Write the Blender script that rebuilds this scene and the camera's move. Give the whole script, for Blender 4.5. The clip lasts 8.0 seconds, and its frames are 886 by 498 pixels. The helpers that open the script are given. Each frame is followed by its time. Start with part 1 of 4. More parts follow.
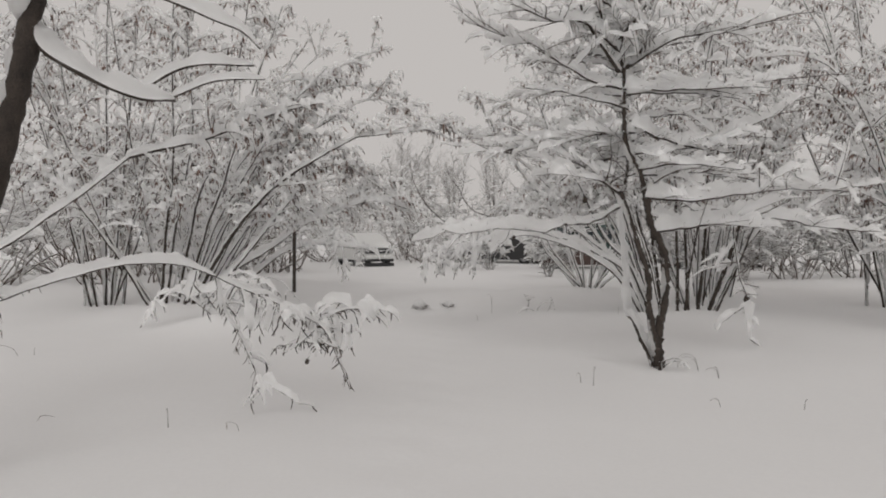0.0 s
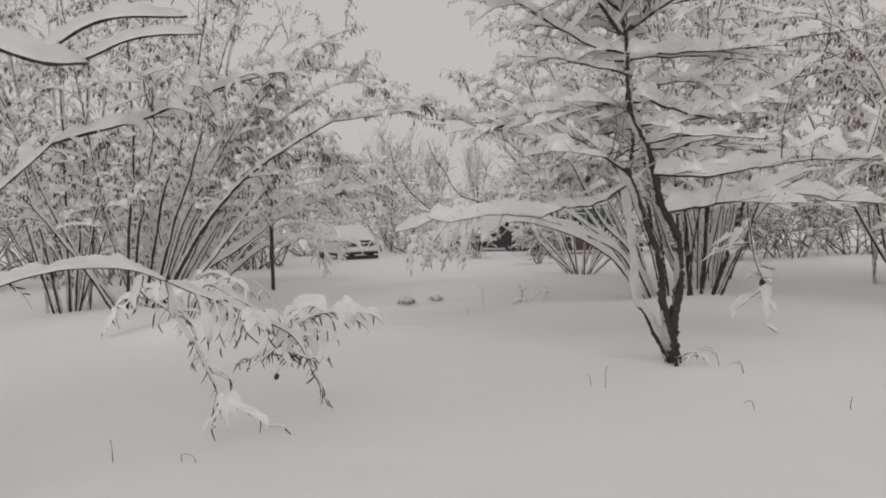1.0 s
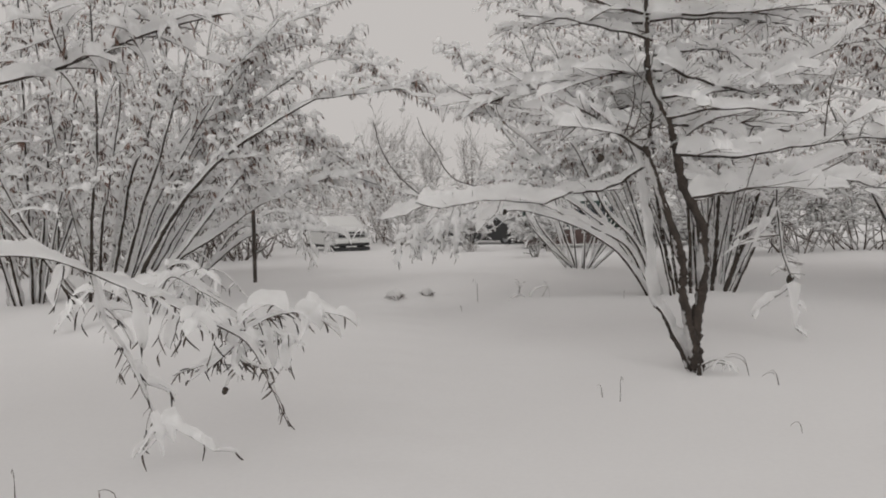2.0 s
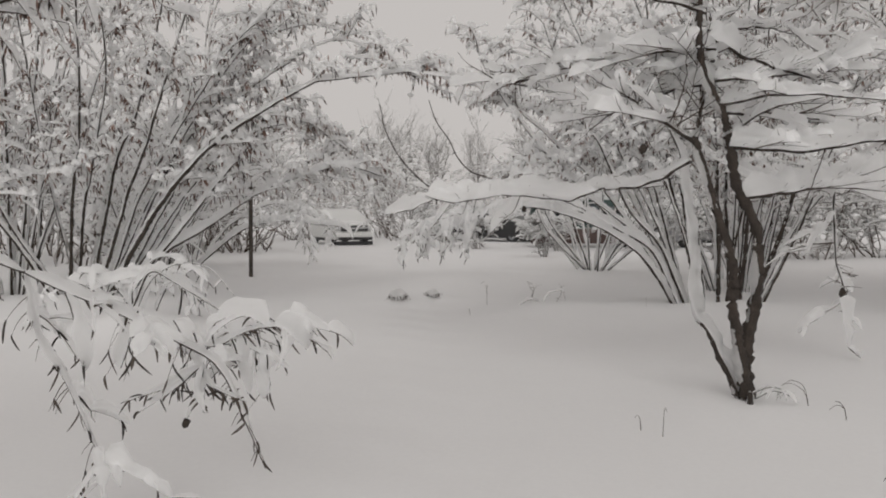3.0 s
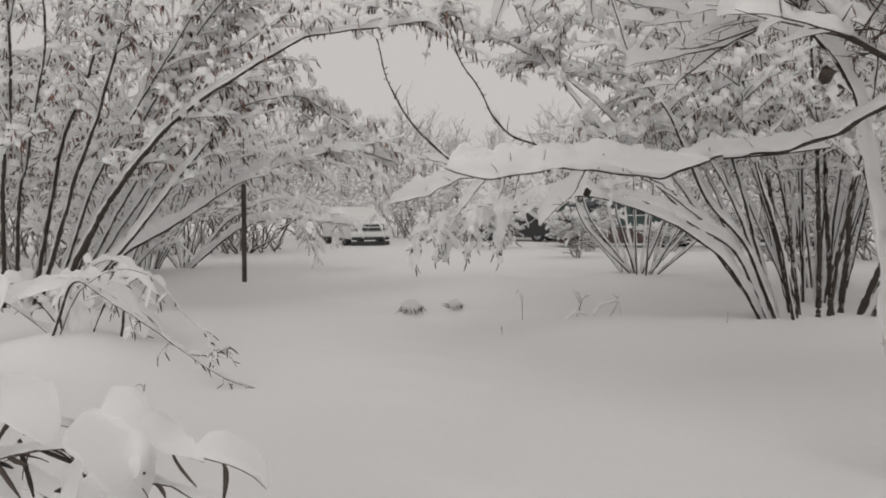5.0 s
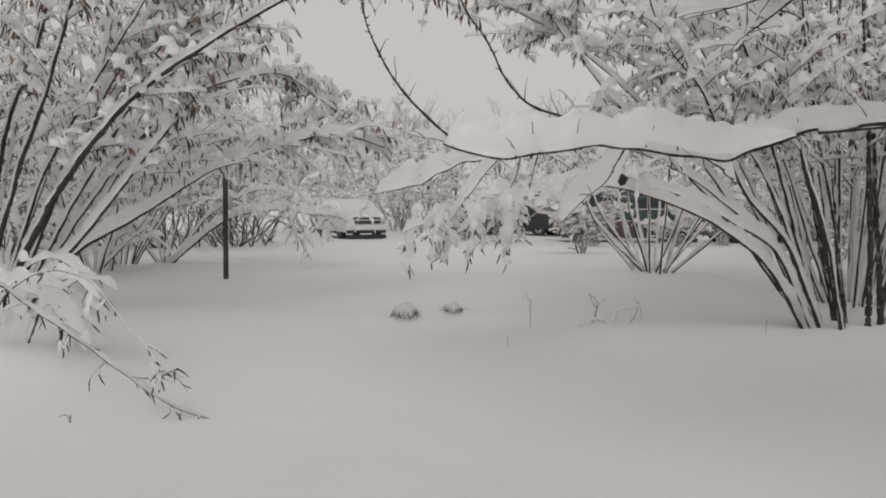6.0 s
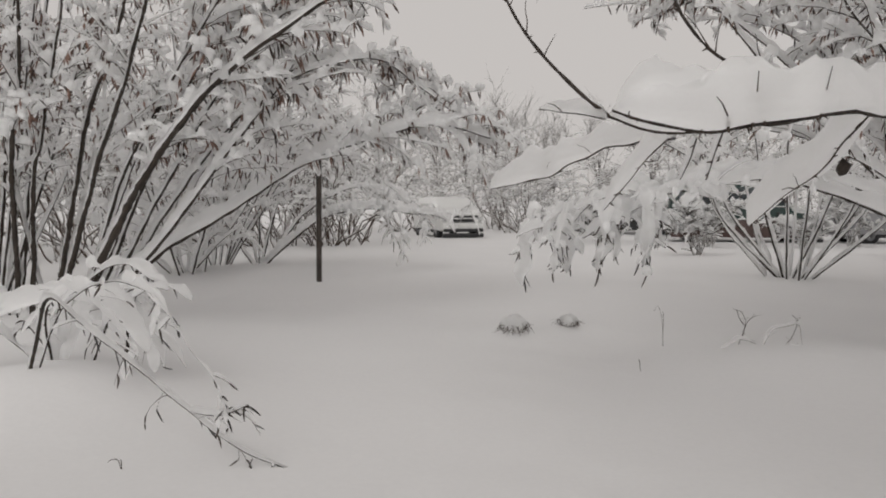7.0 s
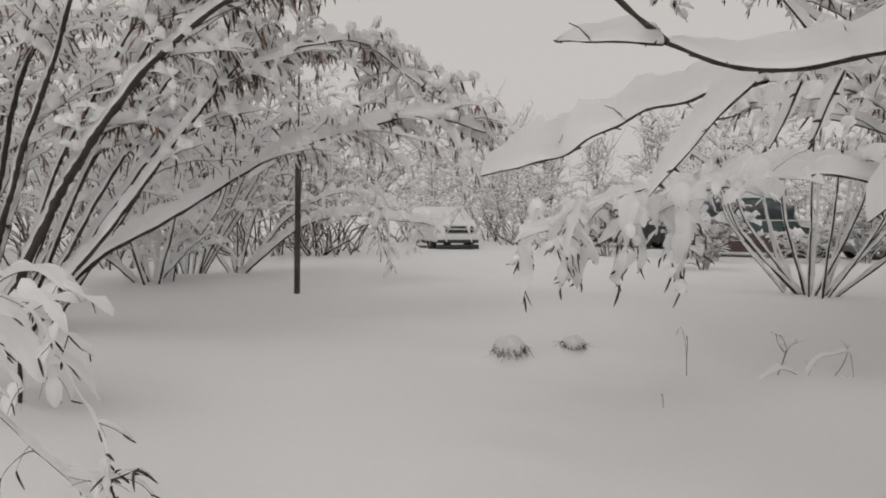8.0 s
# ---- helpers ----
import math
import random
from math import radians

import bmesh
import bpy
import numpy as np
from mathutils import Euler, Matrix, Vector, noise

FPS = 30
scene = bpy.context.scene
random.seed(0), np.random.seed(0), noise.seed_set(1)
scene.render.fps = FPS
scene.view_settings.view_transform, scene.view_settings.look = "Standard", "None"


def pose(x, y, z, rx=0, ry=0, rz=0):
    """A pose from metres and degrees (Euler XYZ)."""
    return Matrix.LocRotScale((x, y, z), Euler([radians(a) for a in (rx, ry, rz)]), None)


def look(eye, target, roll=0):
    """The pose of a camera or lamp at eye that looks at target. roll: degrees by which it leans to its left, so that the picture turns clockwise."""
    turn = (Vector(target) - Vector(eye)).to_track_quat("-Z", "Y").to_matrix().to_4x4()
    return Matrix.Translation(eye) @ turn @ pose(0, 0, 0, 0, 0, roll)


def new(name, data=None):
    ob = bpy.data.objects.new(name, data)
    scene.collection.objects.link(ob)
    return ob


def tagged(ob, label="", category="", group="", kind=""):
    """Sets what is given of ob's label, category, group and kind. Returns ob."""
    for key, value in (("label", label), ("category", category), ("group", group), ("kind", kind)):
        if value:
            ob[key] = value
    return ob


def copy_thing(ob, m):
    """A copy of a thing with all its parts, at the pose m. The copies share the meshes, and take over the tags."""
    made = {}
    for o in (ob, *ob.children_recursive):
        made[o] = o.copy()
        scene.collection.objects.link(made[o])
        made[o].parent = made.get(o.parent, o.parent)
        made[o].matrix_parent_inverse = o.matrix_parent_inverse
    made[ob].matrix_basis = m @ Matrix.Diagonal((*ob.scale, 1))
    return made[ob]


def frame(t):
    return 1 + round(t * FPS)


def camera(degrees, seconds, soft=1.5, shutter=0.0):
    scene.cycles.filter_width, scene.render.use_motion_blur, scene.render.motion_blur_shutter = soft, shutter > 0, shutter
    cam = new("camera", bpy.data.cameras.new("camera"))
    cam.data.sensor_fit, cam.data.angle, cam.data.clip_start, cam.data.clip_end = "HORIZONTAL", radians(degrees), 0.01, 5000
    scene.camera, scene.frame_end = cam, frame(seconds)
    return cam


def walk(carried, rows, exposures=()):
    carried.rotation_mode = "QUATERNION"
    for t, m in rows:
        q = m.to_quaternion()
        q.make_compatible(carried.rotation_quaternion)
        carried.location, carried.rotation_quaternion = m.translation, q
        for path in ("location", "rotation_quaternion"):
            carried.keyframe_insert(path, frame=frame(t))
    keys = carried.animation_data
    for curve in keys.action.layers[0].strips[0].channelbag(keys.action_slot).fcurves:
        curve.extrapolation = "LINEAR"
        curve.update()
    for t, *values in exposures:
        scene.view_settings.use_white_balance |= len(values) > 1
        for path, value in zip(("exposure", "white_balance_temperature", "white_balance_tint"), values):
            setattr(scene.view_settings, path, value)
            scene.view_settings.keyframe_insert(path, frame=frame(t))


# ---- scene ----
cam = camera(60.1, 8.0, soft=1.9)
METRES, EYE, TILT, LEAN, TURN = 8.0, 1.5, -1.3, 0.0, 0.0
ROWS = [
    (0.0, 0.0, 0.0, 0.0, -0.0, 0.0, 0.0),
    (0.5, -0.0007, 0.0576, -0.0029, -0.38, -0.24, 0.37),
    (1.0, -0.003, 0.1104, 0.0007, -1.16, -0.79, 1.95),
    (1.5, 0.0056, 0.1747, -0.0063, -1.27, -1.11, 1.84),
    (3.0, -0.0015, 0.3385, -0.0026, -1.32, -1.66, 0.04),
    (3.5, -0.0058, 0.4073, -0.0038, -0.21, -1.77, -0.23),
    (4.0, -0.0104, 0.4717, -0.0005, -0.88, -1.82, 0.72),
    (4.5, -0.001, 0.5434, -0.0076, 0.19, -1.46, 0.32),
    (6.0, -0.0007, 0.7415, -0.0079, 0.08, -2.17, -0.14),
    (6.5, -0.0138, 0.8061, -0.0058, 2.77, -1.52, -0.79),
    (7.0, -0.0238, 0.8644, -0.005, 7.16, -2.36, -0.1),
    (7.5, -0.0202, 0.9341, -0.009, 6.8, -1.79, -0.51),
    (8.0, -0.0292, 0.9924, -0.0134, 6.88, -1.44, -0.78),
]
walk(cam, [(t, pose(0, 0, EYE, TILT, LEAN, TURN) @ pose(METRES * x, METRES * y, METRES * z, 90 + pitch, roll, yaw)) for t, x, y, z, yaw, pitch, roll in ROWS], [(0.0, -0.02), (3.0, 0.03), (8.0, 0.06)])

# ---- light ----
SKY, SUN = 0.585, 1.25
# light bounces many times between lumps of snow
scene.cycles.max_bounces, scene.cycles.diffuse_bounces, scene.cycles.transmission_bounces = 32, 20, 32
world = bpy.data.worlds.new("overcast_sky")
scene.world = world
world.use_nodes = True
wn, wl = world.node_tree.nodes, world.node_tree.links
wn.clear()
w_out = wn.new("ShaderNodeOutputWorld")
w_bg = wn.new("ShaderNodeBackground")
w_sky = wn.new("ShaderNodeTexSky")
w_sky.sky_type, w_sky.sun_disc = "NISHITA", False
w_sky.sun_elevation, w_sky.sun_rotation = radians(30), radians(187)
w_sky.air_density, w_sky.dust_density = 1.0, 6.0
w_bw = wn.new("ShaderNodeRGBToBW")
w_scale = wn.new("ShaderNodeMath")
w_scale.operation, w_scale.inputs[1].default_value = "MULTIPLY", 0.1
w_mix = wn.new("ShaderNodeMix")
w_mix.data_type = "RGBA"
w_mix.inputs["Factor"].default_value = 0.88
w_mix.inputs["B"].default_value = (1.0, 0.948, 0.915, 1)
wl.new(w_sky.outputs["Color"], w_bw.inputs["Color"])
wl.new(w_bw.outputs["Val"], w_scale.inputs[0])
wl.new(w_scale.outputs["Value"], w_mix.inputs["A"])
wl.new(w_mix.outputs["Result"], w_bg.inputs["Color"])
w_bg.inputs["Strength"].default_value = SKY
wl.new(w_bg.outputs["Background"], w_out.inputs["Surface"])

sun = new("sun", bpy.data.lights.new("sun", "SUN"))
sun.data.energy, sun.data.angle, sun.data.color = SUN, radians(60), (1, 0.98, 0.95)
sun.matrix_world = look((0, 0, 30), (6, 52, 0))


# ---- materials ----
def material(name, colour, rough=0.8, metal=0.0, vary=0.15, scale=8.0, fine=60.0, bump=0.0, bump_scale=40.0, tint=None, per_piece=0.0):
    """A surface with grain at two scales: large patches of tint, fine speckle, relief."""
    m = bpy.data.materials.new(name)
    m.use_nodes = True
    n, l = m.node_tree.nodes, m.node_tree.links
    b = n["Principled BSDF"]
    b.inputs["Roughness"].default_value, b.inputs["Metallic"].default_value = rough, metal
    co = n.new("ShaderNodeTexCoord")
    big, small = n.new("ShaderNodeTexNoise"), n.new("ShaderNodeTexNoise")
    big.inputs["Scale"].default_value, small.inputs["Scale"].default_value = scale, fine
    big.inputs["Detail"].default_value = small.inputs["Detail"].default_value = 4
    l.new(co.outputs["Object"], big.inputs["Vector"])
    l.new(co.outputs["Object"], small.inputs["Vector"])
    ramp = n.new("ShaderNodeValToRGB")
    lo, hi = [c * (1 - vary) for c in colour], [min(1, c * (1 + vary)) for c in (tint or colour)]
    ramp.color_ramp.elements[0].position, ramp.color_ramp.elements[1].position = 0.3, 0.7
    ramp.color_ramp.elements[0].color, ramp.color_ramp.elements[1].color = (*lo, 1), (*hi, 1)
    add = n.new("ShaderNodeMath")
    add.operation = "MULTIPLY_ADD"
    add.inputs[1].default_value = 0.5
    half = n.new("ShaderNodeMath")
    half.operation, half.inputs[1].default_value = "MULTIPLY", 0.5
    l.new(small.outputs["Fac"], half.inputs[0])
    l.new(big.outputs["Fac"], add.inputs[0])
    l.new(half.outputs["Value"], add.inputs[2])
    last = add.outputs["Value"]
    if per_piece:
        geo = n.new("ShaderNodeNewGeometry")
        shift = n.new("ShaderNodeMath")
        shift.operation, shift.inputs[1].default_value = "MULTIPLY_ADD", per_piece
        l.new(geo.outputs["Random Per Island"], shift.inputs[0])
        l.new(last, shift.inputs[2])
        less = n.new("ShaderNodeMath")
        less.operation, less.inputs[1].default_value = "SUBTRACT", per_piece / 2
        l.new(shift.outputs["Value"], less.inputs[0])
        last = less.outputs["Value"]
    l.new(last, ramp.inputs["Fac"])
    l.new(ramp.outputs["Color"], b.inputs["Base Color"])
    if bump:
        rel = n.new("ShaderNodeTexNoise")
        rel.inputs["Scale"].default_value, rel.inputs["Detail"].default_value = bump_scale, 5
        l.new(co.outputs["Object"], rel.inputs["Vector"])
        bm_ = n.new("ShaderNodeBump")
        bm_.inputs["Strength"].default_value, bm_.inputs["Distance"].default_value = bump, 0.02
        l.new(rel.outputs["Fac"], bm_.inputs["Height"])
        l.new(bm_.outputs["Normal"], b.inputs["Normal"])
    return m


SNOW = material("snow", (0.985, 0.985, 0.985), 0.75, vary=0.02, scale=3, fine=90, bump=0.5, bump_scale=30)


def lets_light_through(m, share):
    """Loose snow passes part of the light that falls on it."""
    n, l = m.node_tree.nodes, m.node_tree.links
    b = n["Principled BSDF"]
    t, mix = n.new("ShaderNodeBsdfTranslucent"), n.new("ShaderNodeMixShader")
    l.new(b.inputs["Base Color"].links[0].from_socket, t.inputs["Color"])
    mix.inputs["Fac"].default_value = share
    l.new(b.outputs["BSDF"], mix.inputs[1])
    l.new(t.outputs["BSDF"], mix.inputs[2])
    l.new(mix.outputs["Shader"], n["Material Output"].inputs["Surface"])


lets_light_through(SNOW, 0.88)
GROUND = material("snow_cover", (0.7, 0.695, 0.697), 0.8, vary=0.025, scale=0.6, fine=30, bump=0.35, bump_scale=3.5)
BARK = material("dark_bark", (0.018, 0.014, 0.012), 0.9, vary=0.4, scale=9, fine=120, bump=0.8, bump_scale=60, tint=(0.045, 0.034, 0.027))
BROWN = material("brown_bark", (0.04, 0.025, 0.018), 0.85, vary=0.4, scale=7, fine=90, bump=0.8, bump_scale=50, tint=(0.085, 0.055, 0.038))
TWIG = material("twig_bark", (0.03, 0.021, 0.016), 0.9, vary=0.35, scale=5, fine=70, tint=(0.066, 0.046, 0.034))
WITHERED = material("withered_leaf", (0.03, 0.024, 0.02), 0.85, vary=0.3, scale=4, fine=60, tint=(0.06, 0.047, 0.038), per_piece=0.6)
CATKIN = material("dry_leaf", (0.07, 0.044, 0.035), 0.85, vary=0.4, scale=4, fine=60, tint=(0.15, 0.092, 0.072), per_piece=0.8)
RUST = material("painted_steel", (0.03, 0.028, 0.027), 0.6, metal=0.3, vary=0.3, scale=6, fine=60, bump=0.2, tint=(0.07, 0.055, 0.045))


# ---- mesh helpers ----
RNG = np.random.default_rng(7)
UP = np.array([0.0, 0.0, 1.0])


def unit(a):
    return a / np.maximum(np.linalg.norm(a, axis=-1, keepdims=True), 1e-9)


def mesh_object(name, verts, faces, mat, parent=None, label="", smooth=True, kind=""):
    """One mesh object from arrays of corners and quads."""
    me = bpy.data.meshes.new(name)
    verts, faces = np.asarray(verts, np.float32), np.asarray(faces, np.int32)
    k = faces.shape[1]
    me.vertices.add(len(verts))
    me.vertices.foreach_set("co", verts.ravel())
    me.loops.add(faces.size)
    me.loops.foreach_set("vertex_index", faces.ravel())
    me.polygons.add(len(faces))
    me.polygons.foreach_set("loop_start", np.arange(0, faces.size, k, dtype=np.int32))
    me.polygons.foreach_set("use_smooth", np.full(len(faces), smooth))
    me.update(calc_edges=True)
    me.materials.append(mat)
    ob = new(name, me)
    ob.parent = parent
    return tagged(ob, label=label, kind=kind)


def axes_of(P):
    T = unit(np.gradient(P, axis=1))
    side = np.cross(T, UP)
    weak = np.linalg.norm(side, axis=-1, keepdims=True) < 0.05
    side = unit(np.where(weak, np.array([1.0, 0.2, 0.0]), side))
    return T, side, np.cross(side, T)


def rings(centre, a, b, k):
    """Tubes: centre (B, n, 3) and half axes a, b (B, n, 3); a closed ring of k corners at each point."""
    th = np.arange(k) * 2 * np.pi / k
    V = centre[:, :, None] + a[:, :, None] * np.cos(th)[:, None] + b[:, :, None] * np.sin(th)[:, None]
    return V


def quads(B, n, k):
    i = np.arange(B)[:, None, None] * n * k + np.arange(n - 1)[None, :, None] * k
    j = np.arange(k)[None, None, :]
    nx = (j + 1) % k
    return np.stack([i + j, i + nx, i + k + nx, i + k + j], -1).reshape(-1, 4)


def tubes(P, R, k):
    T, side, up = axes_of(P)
    V = rings(P, side * R[..., None], up * R[..., None], k)
    return V.reshape(-1, 3), quads(P.shape[0], P.shape[1], k)


def snow_tubes(P, R, H, k, rough=0.4, flat=0.45, steep=0.4, fade=0.04):
    """Snow that lies on branches: a lumpy cap on the upper side, thin where the branch is steep."""
    near_end = lambda a: np.concatenate([a[:, :1], a[:, :1] * 0.8 + a[:, 1:2] * 0.2, a[:, 1:-1], a[:, -2:-1] * 0.2 + a[:, -1:] * 0.8, a[:, -1:]], 1)
    P, R, H = near_end(P), near_end(R), near_end(H)
    B, n = P.shape[:2]
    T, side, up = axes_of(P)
    level = np.sqrt(np.clip(1 - T[..., 2] ** 2, 0, 1))
    s = np.concatenate([np.zeros((B, 1)), np.cumsum(np.linalg.norm(np.diff(P, axis=1), axis=-1), 1)], 1)
    L = s[:, -1:]
    ph = RNG.random((B, 4)) * 6.28
    lump = 1 + rough * (np.sin(s * 9 + ph[:, :1]) + 0.7 * np.sin(s * 23 + ph[:, 1:2]) + 0.4 * np.sin(s * 47 + ph[:, 2:3]))
    end = np.clip(np.minimum(s / np.minimum(min(fade, 0.05), L * 0.3), (L - s) / np.minimum(fade, L * 0.3)), 0.0, 1) ** 0.5
    h = H * np.clip(lump, 0.15, 2) * (steep + (1 - steep) * level ** 1.5) * end
    w = (0.5 * R + flat * h * (1 + 0.15 * np.sin(s * 13 + ph[:, 3:4]))) * np.where(end > 0, 1, 0.05)
    th = np.arange(k) * 2 * np.pi / k
    c, sn = np.cos(th), np.sin(th)
    lift = (((1 + sn) / 2) ** 1.5)[None, None] * h[..., None] + (0.25 * R)[..., None]
    lean = 0.75 * up + 0.25 * UP * level[..., None]
    V = P[:, :, None] + side[:, :, None] * (w[..., None] * c)[..., None] + lean[:, :, None] * lift[..., None]
    if k > 7:
        bumps = np.sin(V[..., 0] * 31 + 2) * np.sin(V[..., 1] * 27 + 1) * np.sin(V[..., 2] * 35) + 0.5 * np.sin(V[..., 0] * 71 + V[..., 2] * 60) * np.sin(V[..., 1] * 66)
        if k > 12:
            bumps = bumps + 0.5 * np.sin(V[..., 0] * 150 + V[..., 1] * 40) * np.sin(V[..., 2] * 170 + V[..., 1] * 130)
        V = V + (V - P[:, :, None]) * (0.14 * bumps * np.clip(sn + 0.3, 0, 1))[..., None]
    return V.reshape(-1, 3), quads(B, n, k)


def smooth_path(points, step=0.07, wiggle=0.012):
    """A smooth line through a few points, with the small crooks of living wood."""
    p = np.array(points, float)
    q = np.vstack([2 * p[0] - p[1], p, 2 * p[-1] - p[-2]])
    out = []
    for i in range(1, len(q) - 2):
        n = max(2, int(np.linalg.norm(q[i + 1] - q[i]) / step))
        t = np.linspace(0, 1, n, endpoint=False)[:, None]
        a, b, c, d = q[i - 1], q[i], q[i + 1], q[i + 2]
        out.append(0.5 * (2 * b + (c - a) * t + (2 * a - 5 * b + 4 * c - d) * t ** 2 + (3 * b - a - 3 * c + d) * t ** 3))
    out = np.vstack(out + [p[-1:]])
    s = np.arange(len(out))[:, None] * step
    ph = RNG.random((3, 3)) * 6.28
    bend = sum(np.sin(s * f + ph[i]) / (1 + i) for i, f in enumerate((5, 11, 23)))
    fade = np.clip(np.minimum(s, s[::-1]) / 0.3, 0, 1)
    return out + wiggle * bend * fade


def spindles(C, D, L, R, curl=0.0):
    """Small pointed bodies (catkins, curled leaves): centre tops C, directions D, lengths L, radii R."""
    B = len(C)
    if curl:
        s = np.linspace(0, 1, 6)
        P = C[:, None] + D[:, None] * (s[None, :, None] * L[:, None, None])
        turn = unit(np.cross(D, RNG.normal(0, 1, (B, 3)))) * (curl * RNG.uniform(0.3, 1.2, B) * L)[:, None]
        P = P + turn[:, None] * (s ** 2)[None, :, None]
        P[:, :, 2] -= 0.7 * s[None] ** 2 * L[:, None]
        return tubes(P, np.array([0.5, 0.85, 1.0, 1.0, 0.85, 0.3])[None] * R[:, None], 4)
    P = C[:, None] + D[:, None] * (np.array([0, 0.5, 1.0])[None, :, None] * L[:, None, None])
    P[:, :, 2] -= (np.array([0, 0.06, 0.22])[None] * L[:, None])
    rad = np.array([0.3, 1.1, 0.15])[None] * R[:, None]
    return tubes(P, rad, 3)


class Plant:
    """A tree or bush: an Empty with its stems, the snow on each, and its joined fine wood, fine snow and dry leaves."""

    def __init__(self, name, base, label, category, group=""):
        self.root = tagged(new(name), label, category, group)
        self.base = np.array(base, float)
        self.root.location = base
        self.wood, self.snow, self.leaf, self.withered = [], [], [], []

    def stem(self, points, r0, r1, snow=0.1, mat=None, name="stem", rough=0.15, wiggle=0.005, k=8, bare=False, steep=0.6, step=0.06, fade=0.15, gauge=1.0, load=(1, 0.65)):
        P = smooth_path(points, step, wiggle)
        n = len(P)
        crooked = 0.35 if name == "trunk" and r0 > 0.1 else 1.0
        R = gauge * (r1 + (r0 - r1) * (1 - np.linspace(0, 1, n)) ** 1.3) * (1 + crooked * (0.1 * np.sin(np.arange(n) * 0.9 + RNG.random() * 6) + 0.1 * np.sin(np.arange(n) * 2.3 + RNG.random() * 6) + RNG.normal(0, 0.08, n)))
        v, f = tubes(P[None], R[None], k)
        if name == "trunk":
            v = v + (v - np.repeat(P, k, 0)) * RNG.normal(0, 0.13 if k > 12 else 0.05, (len(v), 1))
        ob = mesh_object(name, v - self.base, f, mat or BARK, self.root)
        if not bare:
            v, f = snow_tubes(P[None], R[None], snow * np.linspace(load[0], load[1], n)[None], 14 if k > 6 else k + 2, rough, steep=steep, fade=fade)
            mesh_object("snow_load", v - self.base, f, SNOW, ob, "thick fresh snow lying on the branch")
        return P, R

    def slab(self, points, high, name="snow_slab", flat=0.4):
        """One long smooth loaf of snow that bridges a bough and its side shoots."""
        P = smooth_path(points, 0.03, 0)
        n = len(P)
        H = high * (1 + 0.1 * np.sin(np.arange(n) * 0.21 + 1) + 0.06 * np.sin(np.arange(n) * 0.5))
        v, f = snow_tubes(P[None], np.full((1, n), 0.008), H[None], 16, 0.04, flat, 0.9, 0.3)
        mesh_object(name, v - self.base, f, SNOW, self.root, "long smooth loaf of fresh snow along the bough")

    def plaster(self, P, R, ob_name, side, thick=0.03, cover=0.5):
        """Snow blown against one side of an upright trunk, in patches."""
        n = len(P)
        s = np.concatenate([[0], np.cumsum(np.linalg.norm(np.diff(P, axis=0), axis=1))])
        ph = RNG.random(3) * 6.28
        on = np.clip(cover - 0.5 + 0.6 * np.sin(s * 4 + ph[0]) + 0.5 * np.sin(s * 9.5 + ph[1]) + 0.3 * np.sin(s * 21 + ph[2]), 0, 1) ** 0.5
        on[0] = on[-1] = 0
        d = unit(np.array(side, float))
        th = np.arange(10) * 2 * np.pi / 10
        across = np.cross(d, UP)
        C = P + d * (R * 0.75)[:, None]
        V = C[:, None] + across * (np.cos(th)[None] * (R * 0.85 * on)[:, None])[..., None] + d * (np.sin(th)[None] * ((R * 0.25 + thick) * on)[:, None])[..., None]
        mesh_object(ob_name, V.reshape(-1, 3) - self.base, quads(1, n, 10), SNOW, self.root, "snow plastered on one side of the bark")

    def branches(self, path, count, length, s0=0.2, s1=1.0, r=0.009, snow=0.06, lift=0.35, droop=0.35, out=0.9, keep=0.5, n=7, toward=None, ks=7, zmin=-9):
        """Side branches along a path. Returns their lines."""
        P = path[path[:, 2] > zmin] if zmin > -9 else path
        if len(P) < 4:
            P = path[-4:]
        T = unit(np.gradient(P, axis=0))
        at = RNG.uniform(s0, s1, count) * (len(P) - 1)
        i = at.astype(int).clip(0, len(P) - 2)
        p0 = P[i] + (P[i + 1] - P[i]) * (at - i)[:, None]
        az = RNG.random(count) * 6.28
        h = np.stack([np.cos(az), np.sin(az), np.zeros(count)], 1)
        d = T[i] * keep + h * out + UP * (lift + RNG.normal(0, 0.2, count))[:, None]
        if toward is not None:
            d = d + np.array(toward)
        return self.shoots(p0, unit(d), RNG.uniform(0.55, 1.15, count) * length, r, snow, droop, n, 4, ks)

    def shoots(self, p0, d, L, r, snow, droop, n, k_wood=4, k_snow=7):
        count = len(p0)
        s = np.linspace(0, 1, n)[None, :, None]
        g = (droop * RNG.uniform(0.5, 1.5, count) * L)[:, None, None]
        bend = RNG.normal(0, 0.12, (count, 1, 3)) * L[:, None, None]
        crook = RNG.normal(0, 0.09 / n, (count, n, 3)) * L[:, None, None] * s
        P = p0[:, None] + d[:, None] * L[:, None, None] * s - UP * g * s ** 2 + bend * s ** 2 + crook
        low = gz_arr(P[..., 0], P[..., 1]) + 0.03
        room = np.clip(p0[:, 2] - low[:, 0], 0.01, None)
        fall = np.clip(p0[:, 2] - (P[..., 2] - low + low[:, :1]).min(1), 0.001, None)
        cut = np.minimum(1, room / fall)[:, None, None]
        P = p0[:, None] + (P - p0[:, None]) * cut
        R = r * np.linspace(1, 0.3, n)[None] * RNG.uniform(0.7, 1.2, (count, 1))
        self.wood.append(tubes(P, R, k_wood))
        if snow:
            H = snow * RNG.uniform(0.5, 1.3, (count, 1)) * np.ones((1, n))
            self.snow.append(snow_tubes(P, R, H, k_snow, steep=0.7))
        return P

